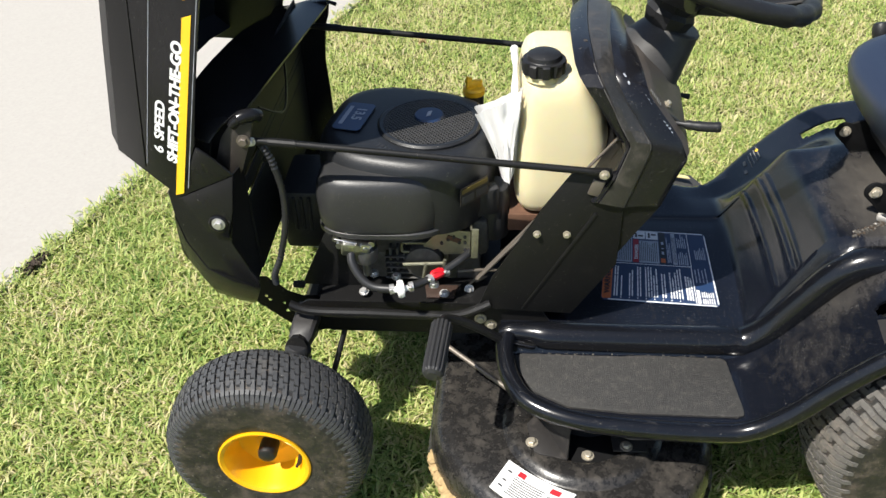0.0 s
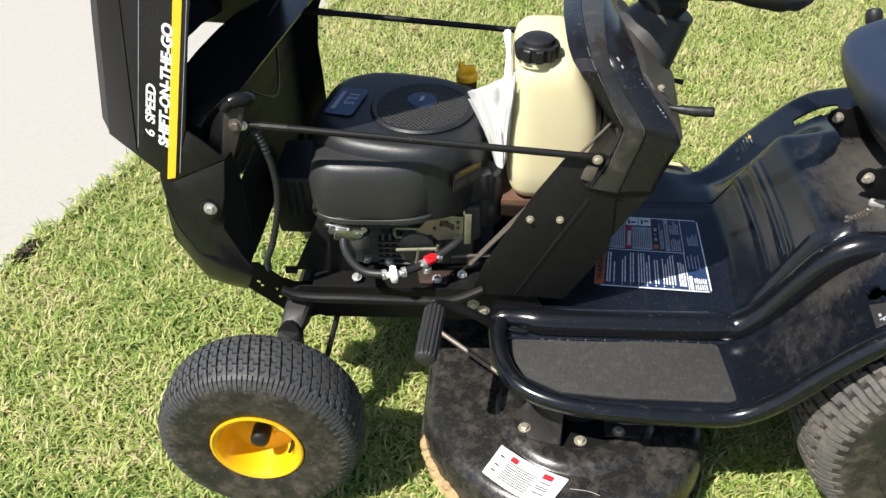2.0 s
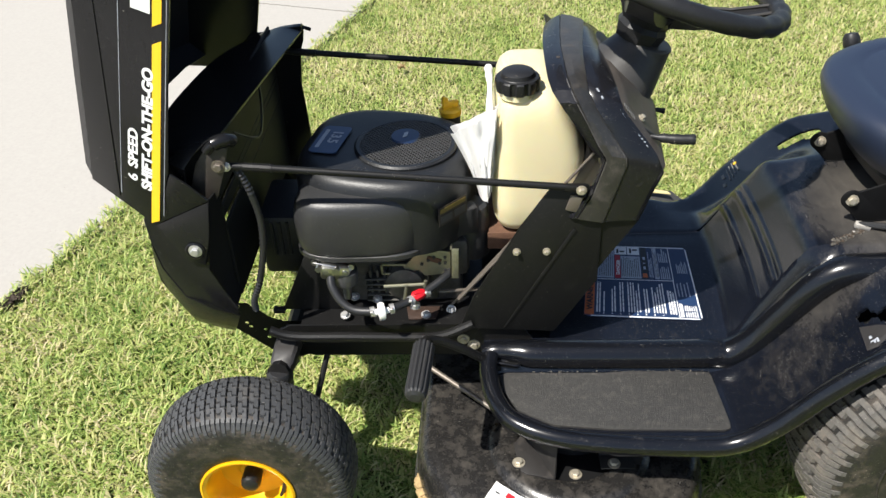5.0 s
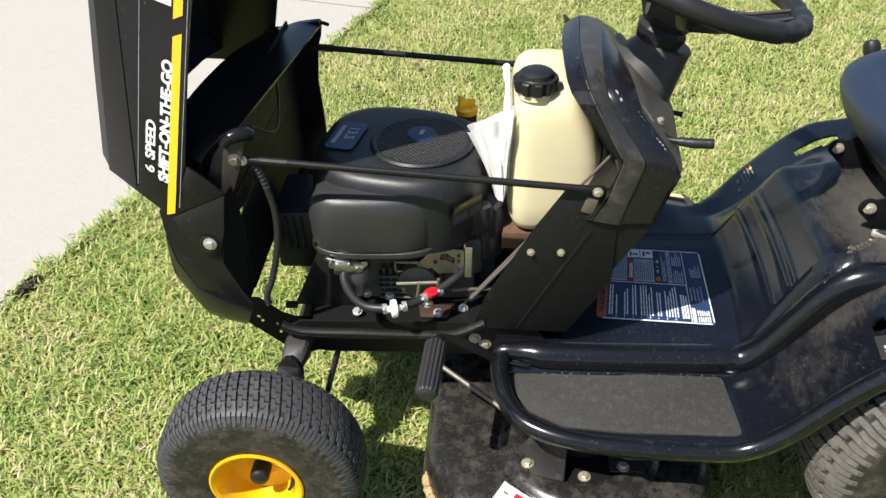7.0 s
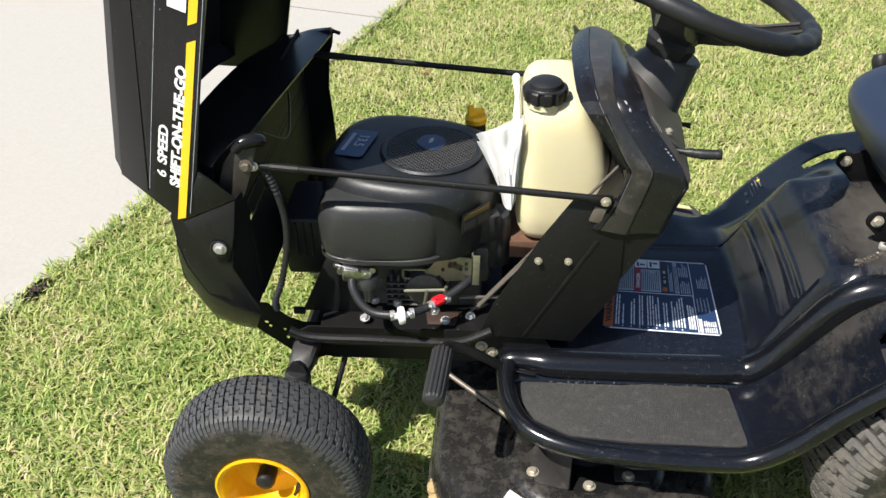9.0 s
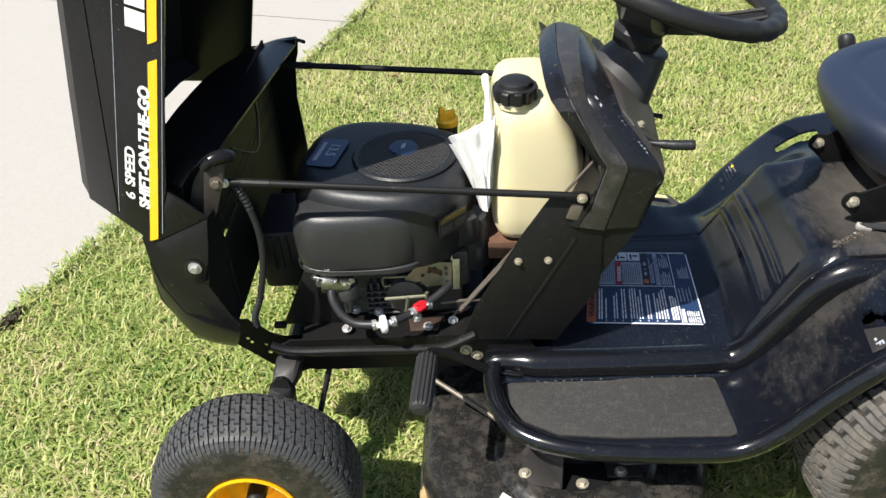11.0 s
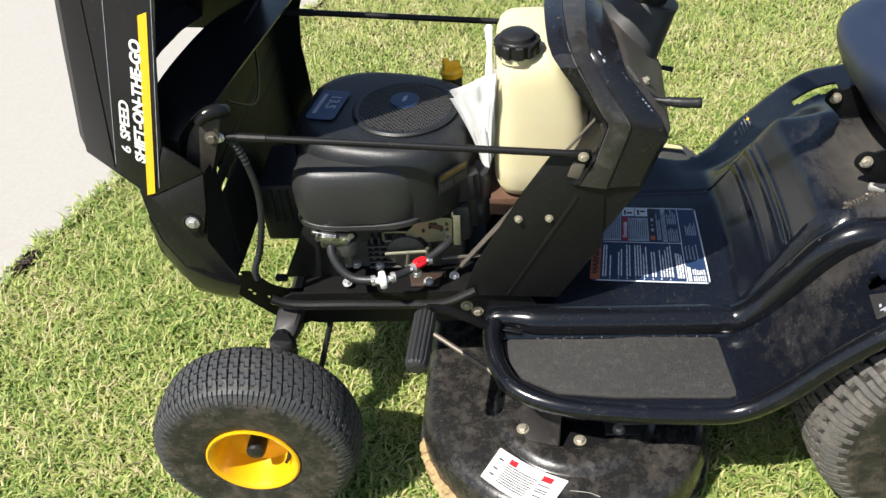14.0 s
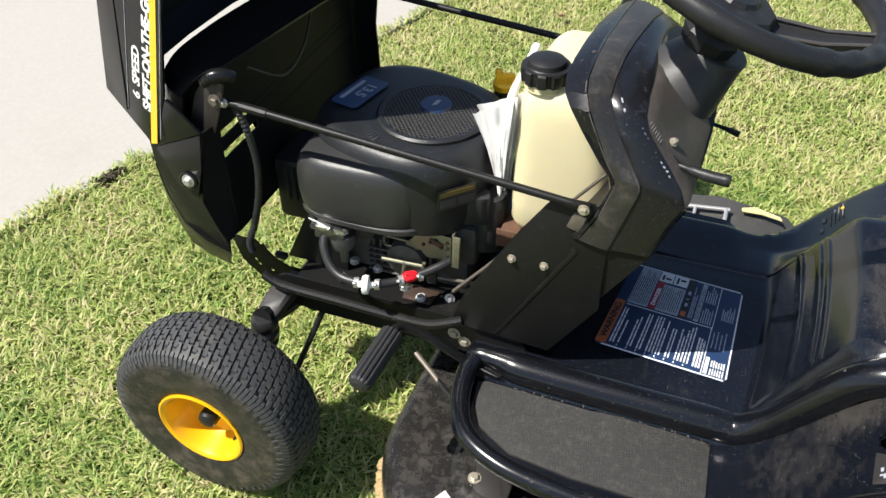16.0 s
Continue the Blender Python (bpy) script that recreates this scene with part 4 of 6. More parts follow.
part("dash_panel", bm, M_PANEL, tower, "glossy scuffed black dash panel", 40)
bm = bmesh.new()
rows = []
MID = Vector((0.694, 0.39, 0.700))
for a, r, b, c in ARCH[2:]:
    c = Vector(c)
    rows.append([c + Vector((0, 0.003, -0.002))] + [c.lerp(MID, k) + Vector((0.004, 0, 0)) for k in (0.06, 0.15, 0.3, 0.5, 0.75)])
sheet(bm, rows, 0.002)
part("driver_panel", bm, M_FACE, tower, "dusty brown-grey plastic panel")
# added panel, out of sight: keeps sun from leaking through the hollow arch
bm = bmesh.new()
rows = []
for a, r, b, c in ARCH[2:9]:
    rows.append([(a[0] + 0.012, a[1] + 0.006 + (mirrored(a[1]) - a[1] - 0.03) * k, a[2] - 0.006 - 0.015 * k) for k in (0, 0.5, 1)])
sheet(bm, rows, 0.002)
part("firewall", bm, M_FRAME, tower, "unseen black panel added inside the dash to stop sunlight")
for p, r in (((0.5215, 0.262, 0.7945), 0.005), ((0.529, 0.292, 0.7955), 0.004)):
    bm = bmesh.new()
    lathe(bm, [(0, 0), (r, 0), (r * 0.8, 0.004), (0, 0.004)], p, (-0.1, -0.2, 1), 12)
    part("plug", bm, M_BRKT, tower)
# pale lines: worn edges, with the ridge and seam highlights painted in
for col, size in ((1, 0.0009), (2, 0.0008)):
    bm = bmesh.new()
    line = curve([Vector(row[col]) + (Vector((0, -0.0005, 0.0022)) if row[0][2] > 0.76 else Vector((0.0, -0.0035, 0.0015))) for row in ARCH[1:14]], 4)
    tube(bm, line, [size * (0.75 + 0.6 * noise.noise((i * 0.35, col * 3.0, 0.0))) for i in range(len(line))], 6)
    part("worn_edge", bm, M_WORN_LIT, tower)
# scuff on the paint, scale marks and a small printed plate by the lever
bm = bmesh.new()
tube(bm, curve([(0.5830, 0.224, 0.7755), (0.5855, 0.219, 0.7735), (0.5875, 0.216, 0.7695), (0.5905, 0.212, 0.7665), (0.5915, 0.2105, 0.7625)], 4), [0.0008, 0.0014] + [0.0012] * 9 + [0.0014, 0.0018, 0.0020, 0.0020, 0.0016, 0.0008], 6)
part("scuff", bm, M_GREY, tower)
c5, c4 = Vector(ARCH[6][3]), Vector(ARCH[3][3])
for i in range(12):
    p = c5.lerp(c4, 0.02 + 0.082 * i) + Vector((-0.0050, -0.0010, 0.0042))
    bm = bmesh.new()
    box(bm, p, (0.0038, 0.0052 if i % 3 else 0.0036, 0.0010), Euler((0.5, 0.75, 0)).to_matrix())
    part("scale_mark", bm, M_PALE, tower)
for i in range(7):
    for k in range(2):
        p = c5.lerp(c4, 0.10 + 0.05 * i) + Vector((-0.002, 0.010 + 0.013 * k, 0.0125))
        bm = bmesh.new()
        box(bm, p, (0.0016, 0.0105 if (i + k) % 3 else 0.007, 0.0008), Euler((0.25, 0.85, 0)).to_matrix())
        part("print_line", bm, M_GREYW, tower)
face = Matrix.Identity(4)
nx = Vector((0.60, -0.12, 0.79)).normalized()
ny = Vector((0.0, 1.0, 0.15)).normalized()
ny = (ny - nx * ny.dot(nx)).normalized()
nz = nx.cross(ny)
turn = Matrix((nx, ny, nz)).transposed()
# solid strip, black in place of the slot's shaded inside
bm = bmesh.new()
box(bm, (0.655, 0.219, 0.709), (0.008, 0.006, 0.062), turn, 0.001)
part("lever_slot", bm, M_INK, tower, "narrow black strip standing for the shaded lever slot")
bolt(tower, (0.657, 0.232, 0.719), nx, 0.0045, M_BRASS)
ax = Vector((0.335, 0, 0.942)).normalized()
bm = bmesh.new()
rings = []
top_c, top_u, low_c, low_u = Vector((0.683, 0.388, 0.784)), Vector((0.042, 0, -0.015)), Vector((0.648, 0.374, 0.735)), Vector((0.049, 0, -0.038))
for t, g in ((-0.12, 1.0), (0.0, 1.0), (0.25, 1.0), (0.5, 1.0), (0.75, 1.0), (0.93, 1.0), (0.97, 1.03), (1.0, 1.03), (1.03, 0.97), (1.03, 0.86)):
    c, u, w = low_c.lerp(top_c, t), low_u.lerp(top_u, t) * g, (0.070 + (0.0445 - 0.070) * t) * g
    rings.append([c + math.cos(q) * u + Vector((0, math.sin(q) * w, 0)) for q in [2 * math.pi * j / 48 for j in range(48)]])
loft(bm, rings)
column = part("steering_column", bm, M_DASHP, mower, "dull black plastic steering column cone", 40)
hubc = Vector((0.706, 0.385, 0.900))
bm = bmesh.new()
u = Vector((ax.z, 0, -ax.x))
w = Vector((0, 1, 0))
R = 0.190
count = 120
ring = [hubc + R * (math.cos(t) * u + math.sin(t) * w) for t in [2 * math.pi * j / count for j in range(count)]]
tube(bm, ring, [0.0158 + 0.0014 * math.sin(j * 2 * math.pi / 5) * (1 if (j // 20) % 2 else 0.2) for j in range(count)], 12, True)
sw = part("steering_wheel", bm, M_PLAST, mower, "black steering wheel with finger grips")
bm = bmesh.new()
lathe(bm, [(0, -0.118), (0.038, -0.118), (0.044, -0.096), (0.039, -0.088), (0.056, -0.062), (0.066, -0.050), (0.060, -0.042), (0.034, -0.038), (0.030, -0.032), (0, -0.030)], hubc, ax, 10)
part("boss", bm, M_PLAST, sw, "faceted black hub", 25)
for a in (-0.14, 1.85, -1.95):
    d = math.cos(a) * u + math.sin(a) * w
    s = ax.cross(d)
    bm = bmesh.new()
    rings = []
    for r, hw, dz in ((0.035, 0.040, -0.066), (0.075, 0.032, -0.056), (0.125, 0.026, -0.036), (0.184, 0.022, -0.004)):
        c = hubc + d * r + ax * dz
        rings.append([c - s * hw + ax * 0.007, c - s * hw * 0.7 + ax * 0.002, c + s * hw * 0.7 + ax * 0.002, c + s * hw + ax * 0.007, c + s * hw * 0.85 - ax * 0.010, c - s * hw * 0.85 - ax * 0.010])
    loft(bm, rings)
    part("spoke", bm, M_PLAST, sw)
    for side in (-1, 1):
        bm = bmesh.new()
        tube(bm, [hubc + d * 0.06 + s * side * 0.031 + ax * -0.050, hubc + d * 0.125 + s * side * 0.024 + ax * -0.028, hubc + d * 0.180 + s * side * 0.019 + ax * 0.002], 0.0028, 8)
        part("spoke_edge", bm, M_DASHP, sw)
bm = bmesh.new()
tube(bm, curve([(0.655, 0.225, 0.694), (0.690, 0.214, 0.693), (0.715, 0.208, 0.693), (0.739, 0.205, 0.694)], 5), [0.0045] * 5 + [0.0075] * 3 + [0.0082] * 6 + [0.0088, 0.0075], 12)
part("speed_lever", bm, M_PLAST, mower, "black lever with a plastic grip")
bm = bmesh.new()
tube(bm, [(0.670, 0.46, 0.628), (0.712, 0.452, 0.626), (0.742, 0.445, 0.622)], [0.003, 0.003, 0.0055], 8)
part("choke_lever", bm, M_PLAST, mower, "short black lever")

# -- fender and step-through body --
def smooth(a, b, x):
    t = min(1, max(0, (x - a) / (b - a)))
    return t * t * (3 - 2 * t)


def rib(s, at, half):
    """A rounded raised line of the given half width."""
    t = abs(s - at) / half
    return (1 - t * t) ** 2 if t < 1 else 0.0


def floor_z(y):
    return 0.2965 + 0.021 * min(1, max(0, (y - 0.22) / 0.23))


def body_z(x, y):
    u = YC - y
    s = x - 0.008 + 0.3 * (y - 0.36) ** 2
    t = (s - 0.848) / 0.102
    rise = (math.sqrt(t * t + 0.004) - math.sqrt((t - 1) ** 2 + 0.004) + 1) / 2
    mid = floor_z(y) * (1 - rise) + 0.497 * rise + 0.02 * smooth(0.95, 1.25, x)
    on = smooth(0.188, 0.205, y) * (1 - smooth(0.49, 0.53, y))
    mid += on * (0.0065 * rib(s, 0.886, 0.0048) + 0.0055 * rib(s, 0.9065, 0.0046) + 0.0035 * rib(s, 0.9155, 0.0038))
    if y > 0.46:
        edge = 0.604 + 0.068 * smooth(0.80, 0.95, x)
        mid += 0.004 * smooth(0.486, 0.489, y) * (1 - smooth(0.86, 0.95, x)) + 0.008 * smooth(0.49, 0.60, y) - 0.035 * smooth(edge, edge + 0.03, y) * (1 - smooth(0.88, 0.95, x))
        arch = 0.318 + 0.170 * smooth(0.85, 1.09, x) + 0.025 * smooth(1.05, 1.25, x) - 0.07 * smooth(edge, edge + 0.06, y)
        k = smooth(0.47, 0.575, y) * smooth(0.76, 0.83, x)
        return mid * (1 - k) + arch * k
    rid = 0.297 + 0.19 * smooth(0.835, 1.0, x) + 0.03 * smooth(0.98, 1.25, x)
    out = 0.262 + 0.235 * smooth(0.80, 1.06, x) + 0.04 * smooth(1.0, 1.2, x)
    a = smooth(0.208, 0.230, u)
    b = smooth(0.245, 0.268, u)
    return mid * (1 - a) + a * (rid * (1 - b) + b * out)


ys = [YC - u for u in (0.425, 0.41, 0.400, 0.396, 0.392, 0.388, 0.384, 0.380, 0.376, 0.372, 0.368, 0.364, 0.360, 0.356, 0.352, 0.348, 0.344, 0.340, 0.336, 0.332, 0.328, 0.322, 0.30, 0.275, 0.266, 0.259, 0.252, 0.245, 0.238, 0.230, 0.225, 0.220, 0.214, 0.208, 0.203, 0.196, 0.19, 0.18, 0.165, 0.15, 0.13, 0.11, 0.09, 0.07, 0.05, 0.03, 0.015, 0.0)]
ys += [0.43, 0.45, 0.461, 0.475, 0.485, 0.4865, 0.488, 0.4895, 0.50, 0.515, 0.53, 0.55, 0.56, 0.566, 0.572, 0.578, 0.584, 0.590, 0.597, 0.604, 0.61, 0.62, 0.635, 0.645, 0.655, 0.664, 0.672, 0.68, 0.69, 0.70, 0.71, 0.722, 0.735]
xs = [0.405 + 0.0125 * i for i in range(34)] + [0.830 + 0.004 * i for i in range(8)] + [0.8605 + 0.0015 * i for i in range(56)] + [0.948 + 0.004 * i for i in range(29)] + [1.064 + 0.018 * i for i in range(19)]
rows = []
for x in xs:
    row = []
    for y in ys:
        u = YC - y
        cut = 0.085 * ((u - 0.30) / 0.125) ** 2 * (1 - (x - 0.405) / 0.095) if u > 0.30 and x < 0.50 else 0.0
        ya = y if y < 0.668 else 0.668 + (y - 0.668) * max(0.02, smooth(0.84, 0.94, x))
        row.append((x + cut, ya, body_z(x, ya)))
    rows.append(row)
GATE = ((0.988, 0.052), (0.989, 0.044), (0.996, 0.035), (1.0005, 0.036), (1.0025, 0.041), (1.0065, 0.034), (1.010, 0.022), (1.019, 0.010), (1.05, 0.004), (1.056, 0.020), (1.032, 0.042), (1.022, 0.050), (1.016, 0.049), (1.013, 0.043), (1.008, 0.047), (1.004, 0.060), (0.998, 0.066), (0.992, 0.064))


bm = bmesh.new()
sheet(bm, rows, 0.004, lambda p: in_poly(p, GATE) or (1.021 < p.x < 1.10 and 0.5885 - 0.17 * (p.x - 1.021) < p.y < 0.607))
fender = part("fender_body", bm, M_BODY, mower, "glossy black fender with a step-through footrest")
bm = bmesh.new()
tube(bm, curve([(0.416, 0.150, 0.292), (0.412, 0.118, 0.284), (0.422, 0.062, 0.276), (0.452, 0.012, 0.272), (0.52, -0.020, 0.268), (0.62, -0.032, 0.264), (0.74, -0.036, 0.262), (0.81, -0.038, 0.272),
                (0.87, -0.040, 0.318), (0.93, -0.042, 0.392), (1.0, -0.045, 0.462), (1.10, -0.048, 0.520), (1.25, -0.05, 0.545), (1.39, -0.05, 0.53)], 6), 0.0165, 16)
part("rolled_edge", bm, M_FENDER, fender, "thick rounded glossy black edge")
bm = bmesh.new()
rows = [[(x, -0.046, z - 0.004), (x, -0.036, z - 0.009), (x, -0.020, z - 0.014)] for x, z in ((0.46, 0.262), (0.62, 0.258), (0.80, 0.262), (0.87, 0.312), (0.93, 0.386), (1.0, 0.456), (1.10, 0.514), (1.25, 0.54))]
rows[0] = [(0.475, 0.0, 0.260), (0.48, 0.006, 0.254), (0.49, 0.016, 0.249)]
sheet(bm, rows, 0.003)
part("skirt", bm, M_GRILLE, fender)
bm = bmesh.new()
tube(bm, curve([(0.408, 0.166, 0.283), (0.425, 0.164, 0.291), (0.465, 0.162, 0.290), (0.51, 0.158, 0.2875), (0.70, 0.157, 0.287), (0.80, 0.157, 0.287)] + [(x, 0.157 - 0.06 * max(0, x - 0.85), 0.287 + 0.19 * smooth(0.835, 1.0, x) + 0.03 * smooth(0.98, 1.25, x)) for x in (0.84, 0.88, 0.92, 0.96, 1.0, 1.06, 1.14, 1.24)], 4), [0.015] + [0.0185] * 6 + [0.0205, 0.0225, 0.0240, 0.0252] + [0.0262] * 42, 24)
part("ridge_roll", bm, M_FENDER, fender, "rounded glossy ridge beside the floor")
bm = bmesh.new()
PAD = [(0.430, 0.127), (0.445, 0.134), (0.62, 0.131), (0.66, 0.135), (0.792, 0.133), (0.801, 0.131), (0.8055, 0.124), (0.812, 0.010), (0.810, 0.000), (0.800, -0.004), (0.62, -0.002), (0.52, 0.008), (0.462, 0.042), (0.436, 0.090)]
prism(bm, PAD, 0.2605, 0.2665, 0.0015, "z")
part("foot_pad", bm, M_PAD, fender, "worn gritty grey-black footrest pad")
# dirt packed in the seam above the pad
bm = bmesh.new()
dice = random.Random(21)
for i in range(130):
    x = 0.47 + 0.335 * dice.random()
    r = 0.0005 + 0.0016 * dice.random() ** 3
    lathe(bm, [(0, -0.6 * r), (r, -0.3 * r), (0.8 * r, 0.5 * r), (0, 0.7 * r)], (x, 0.126 + 0.011 * dice.random(), 0.266 + 0.001 * dice.random()), (dice.random() - 0.5, -0.4, 1), 6)
tagged(part("packed_dirt", bm, M_CRUST, fender, "grey-brown dirt packed along the pad"), kind="stuff")
# slot for the pedal arm with a rounded rim
bm = bmesh.new()
slot_line = []
for cx, cy, a0 in ((0.4605, 0.1405, -90), (0.424, 0.1475, 90)):
    slot_line += [(cx + 0.0075 * math.cos(radians(a0 + 18 * k)), cy + 0.0075 * math.sin(radians(a0 + 18 * k)), 0.2845 - 0.10 * (cx - 0.44)) for k in range(11)]
tube(bm, slot_line, 0.0022, 8, True)
part("notch_rim", bm, M_FENDER, fender, "rounded rim of the slot for the pedal arm")
# black plate fills the slot in place of its shaded depth
bm = bmesh.new()
prism(bm, [(p[0], p[1]) for p in slot_line], 0.276, 0.2825, 0, "z")
part("notch", bm, M_GRILLE, fender)
BL, BR, TR, TL = (0.592, 0.2485), (0.811, 0.2335), (0.8145, 0.4365), (0.621, 0.4500)


def on_decal(u, v, lift):
    """A place on the floor's decal: u along the mower, v across it."""
    x = (BL[0] * (1 - u) + BR[0] * u) * (1 - v) + (TL[0] * (1 - u) + TR[0] * u) * v
    y = (BL[1] * (1 - u) + BR[1] * u) * (1 - v) + (TL[1] * (1 - u) + TR[1] * u) * v
    return Vector((x, y, floor_z(y) + 0.0012 + lift))


def print_quad(name, u0, u1, v0, v1, material, lift=0.0005, label="", cut=0.0):
    b = bmesh.new()
    ring = [(u0 + cut, v0), (u1 - cut, v0), (u1, v0 + cut), (u1, v1 - cut), (u1 - cut, v1), (u0 + cut, v1), (u0, v1 - cut), (u0, v0 + cut)] if cut else [(u0, v0), (u1, v0), (u1, v1), (u0, v1)]
    hi = [b.verts.new(on_decal(u, v, lift)) for u, v in ring]
    lo = [b.verts.new(on_decal(u, v, lift - 0.0005)) for u, v in ring]
    b.faces.new(hi)
    b.faces.new(lo[::-1])
    for i in range(len(ring)):
        b.faces.new((lo[i], lo[(i + 1) % len(ring)], hi[(i + 1) % len(ring)], hi[i]))
    return part(name, b, material, fender, label, 0)


def flat(name, poly, material, parent, z):
    b = bmesh.new()
    prism(b, poly, z - 0.0005, z, 0, "z")
    return part(name, b, material, parent, "", 0)


rng = random.Random(5)
decal = print_quad("warning_decal", 0.0, 1.0, 0.0, 1.0, M_BLUEP, 0.0, "dark blue safety decal with white print", 0.03)
for q in ((0.06, 0.975, 0.004, 0.016), (0.03, 0.975, 0.984, 0.993), (0.986, 0.996, 0.03, 0.97), (0.806, 0.813, 0.016, 0.52), (0.10, 0.806, 0.505, 0.511), (0.81, 0.816, 0.511, 0.985)):
    print_quad("decal_frame", *q, M_WHITE)
print_quad("decal_panel", 0.004, 0.085, 0.022, 0.535, M_ORANGE, 0.0005, "", 0.012)
# upper half: pale panels with small print
print_quad("decal_panel", 0.095, 0.262, 0.53, 0.985, M_PALE)
print_quad("decal_panel", 0.270, 0.325, 0.53, 0.86, M_REDP)
print_quad("decal_panel", 0.330, 0.520, 0.53, 0.845, M_PALE)
print_quad("decal_panel", 0.270, 0.390, 0.872, 0.982, M_WHITE)
print_quad("decal_panel", 0.398, 0.520, 0.872, 0.982, M_WHITE)
print_quad("decal_panel", 0.530, 0.590, 0.53, 0.985, M_INK)
print_quad("decal_panel", 0.535, 0.578, 0.545, 0.60, M_ORANGE, 0.0010)
print_quad("decal_panel", 0.650, 0.690, 0.53, 0.975, M_PALE)
for a, b, c, d in ((0.29, 0.31, 0.89, 0.95), (0.32, 0.37, 0.905, 0.925), (0.42, 0.44, 0.89, 0.96), (0.45, 0.50, 0.93, 0.95), (0.548, 0.570, 0.66, 0.70), (0.548, 0.570, 0.74, 0.75), (0.548, 0.572, 0.80, 0.84)):
    print_quad("pictogram", a, b, c, d, M_INK if b < 0.52 else M_PALE, 0.0010)


def print_lines(u0, u1, v0, v1, count, thick, material, lift, ragged=0.3):
    """Lines of unreadable print: short bars with gaps like words."""
    for k in range(count):
        u = u0 + (u1 - u0) * k / count
        v, end = v0, v1 - (v1 - v0) * ragged * rng.random()
        while v < end:
            w = min(end, v + 0.03 + 0.08 * rng.random())
            print_quad("print_line", u, u + thick, v, w, material, lift)
            v = w + 0.010


print_lines(0.10, 0.26, 0.55, 0.97, 9, 0.007, M_GREYD, 0.0010, 0.25)
print_lines(0.335, 0.515, 0.55, 0.835, 10, 0.007, M_GREYD, 0.0010, 0.2)
print_lines(0.600, 0.640, 0.55, 0.95, 3, 0.007, M_PALE, 0.0005, 0.4)
print_lines(0.655, 0.690, 0.55, 0.95, 3, 0.005, M_GREYD, 0.0010, 0.1)
print_lines(0.705, 0.800, 0.53, 0.73, 5, 0.009, M_PALE, 0.0005, 0.4)
print_lines(0.705, 0.800, 0.77, 0.97, 5, 0.009, M_PALE, 0.0005, 0.4)
# lower half: paragraphs
print_lines(0.105, 0.150, 0.06, 0.48, 2, 0.012, M_WHITE, 0.0005, 0.05)
for k, n in enumerate((1, 2, 2, 3, 2, 2, 3, 2)):
    u = 0.165 + 0.072 * k
    print_quad("print_line", u, u + 0.009, 0.035, 0.05, M_WHITE)
    print_lines(u, u + 0.024 * n, 0.07, 0.47, n, 0.011, M_WHITE, 0.0005, 0.35)
print_lines(0.735, 0.800, 0.06, 0.40, 3, 0.014, M_WHITE, 0.0005, 0.2)
# right column
print_quad("decal_panel", 0.822, 0.850, 0.03, 0.20, M_WHITE)
print_lines(0.865, 0.975, 0.03, 0.095, 6, 0.010, M_WHITE, 0.0005, 0.0)
print_lines(0.865, 0.975, 0.11, 0.19, 6, 0.010, M_WHITE, 0.0005, 0.3)
print_lines(0.835, 0.960, 0.30, 0.50, 4, 0.009, M_PALE, 0.0005, 0.5)
print_lines(0.865, 0.970, 0.62, 0.80, 6, 0.008, M_PALE, 0.0005, 0.4)
w0, w1 = on_decal(0.068, 0.08, 0.001), on_decal(0.068, 0.5, 0.001)
along = (w1 - w0).normalized()
lay = Matrix.Identity(4)
lay.col[0][:3], lay.col[1][:3], lay.col[2][:3] = along, Vector((0, 0, 1)).cross(along).normalized(), along.cross(Vector((0, 0, 1)).cross(along)).normalized()
lay.col[3][:3] = w0
lettering("lettering", "WARNING", 0.0150, lay, M_INK, decal, 0.0002, 1.15)
lay2 = lay.copy()
lay2.col[3][:3] = on_decal(0.314, 0.57, 0.0012)
lettering("lettering", "DANGER", 0.0092, lay2, M_WHITE, decal, 0.0002, 1.15)


def on_fender(name, corners, material, lift):
    """A thin print with the given corners (x, y) laid on the fender."""
    b = bmesh.new()
    k = len(corners)
    lo = [b.verts.new((x, y, body_z(x, y) + lift)) for x, y in corners]
    b.faces.new(lo)
    r = bmesh.ops.extrude_face_region(b, geom=list(b.faces))
    bmesh.ops.translate(b, verts=[v for v in r["geom"] if isinstance(v, bmesh.types.BMVert)], vec=(-0.0003, -0.0001, 0.0006))
    return part(name, b, material, fender, "", 0)


on_fender("shift_plate", [(0.985, 0.035), (0.981, -0.013), (1.010, -0.022), (1.05, -0.022), (1.05, -0.012), (1.018, 0.003), (1.003, 0.020)], M_BRKD, 0.0025)
# added box that keeps the gate's opening dark and hides what lies below
bm = bmesh.new()
prism(bm, [(0.975, 0.405), (1.075, 0.455), (1.075, 0.395), (0.975, 0.345)], -0.030, 0.200, 0.002)
part("gate_box", bm, M_GRILLE, fender, "dark box added below the shift gate to black out its opening")
for q in ([(0.990, 0.006), (0.989, 0.002), (1.002, 0.001), (1.003, 0.005)], [(1.000, 0.005), (0.9995, -0.008), (1.003, -0.0085), (1.0035, 0.0045)], [(0.9945, 0.004), (0.994, -0.005), (0.9975, -0.0055), (0.998, 0.0035)], [(0.991, 0.022), (0.9905, 0.013), (0.995, 0.012), (0.9955, 0.021)]):
    on_fender("print_bar", [(0.991 + 0.62 * (u - 0.995), -0.004 + 0.62 * (w - 0.002)) for u, w in q], M_GREY, 0.0034)
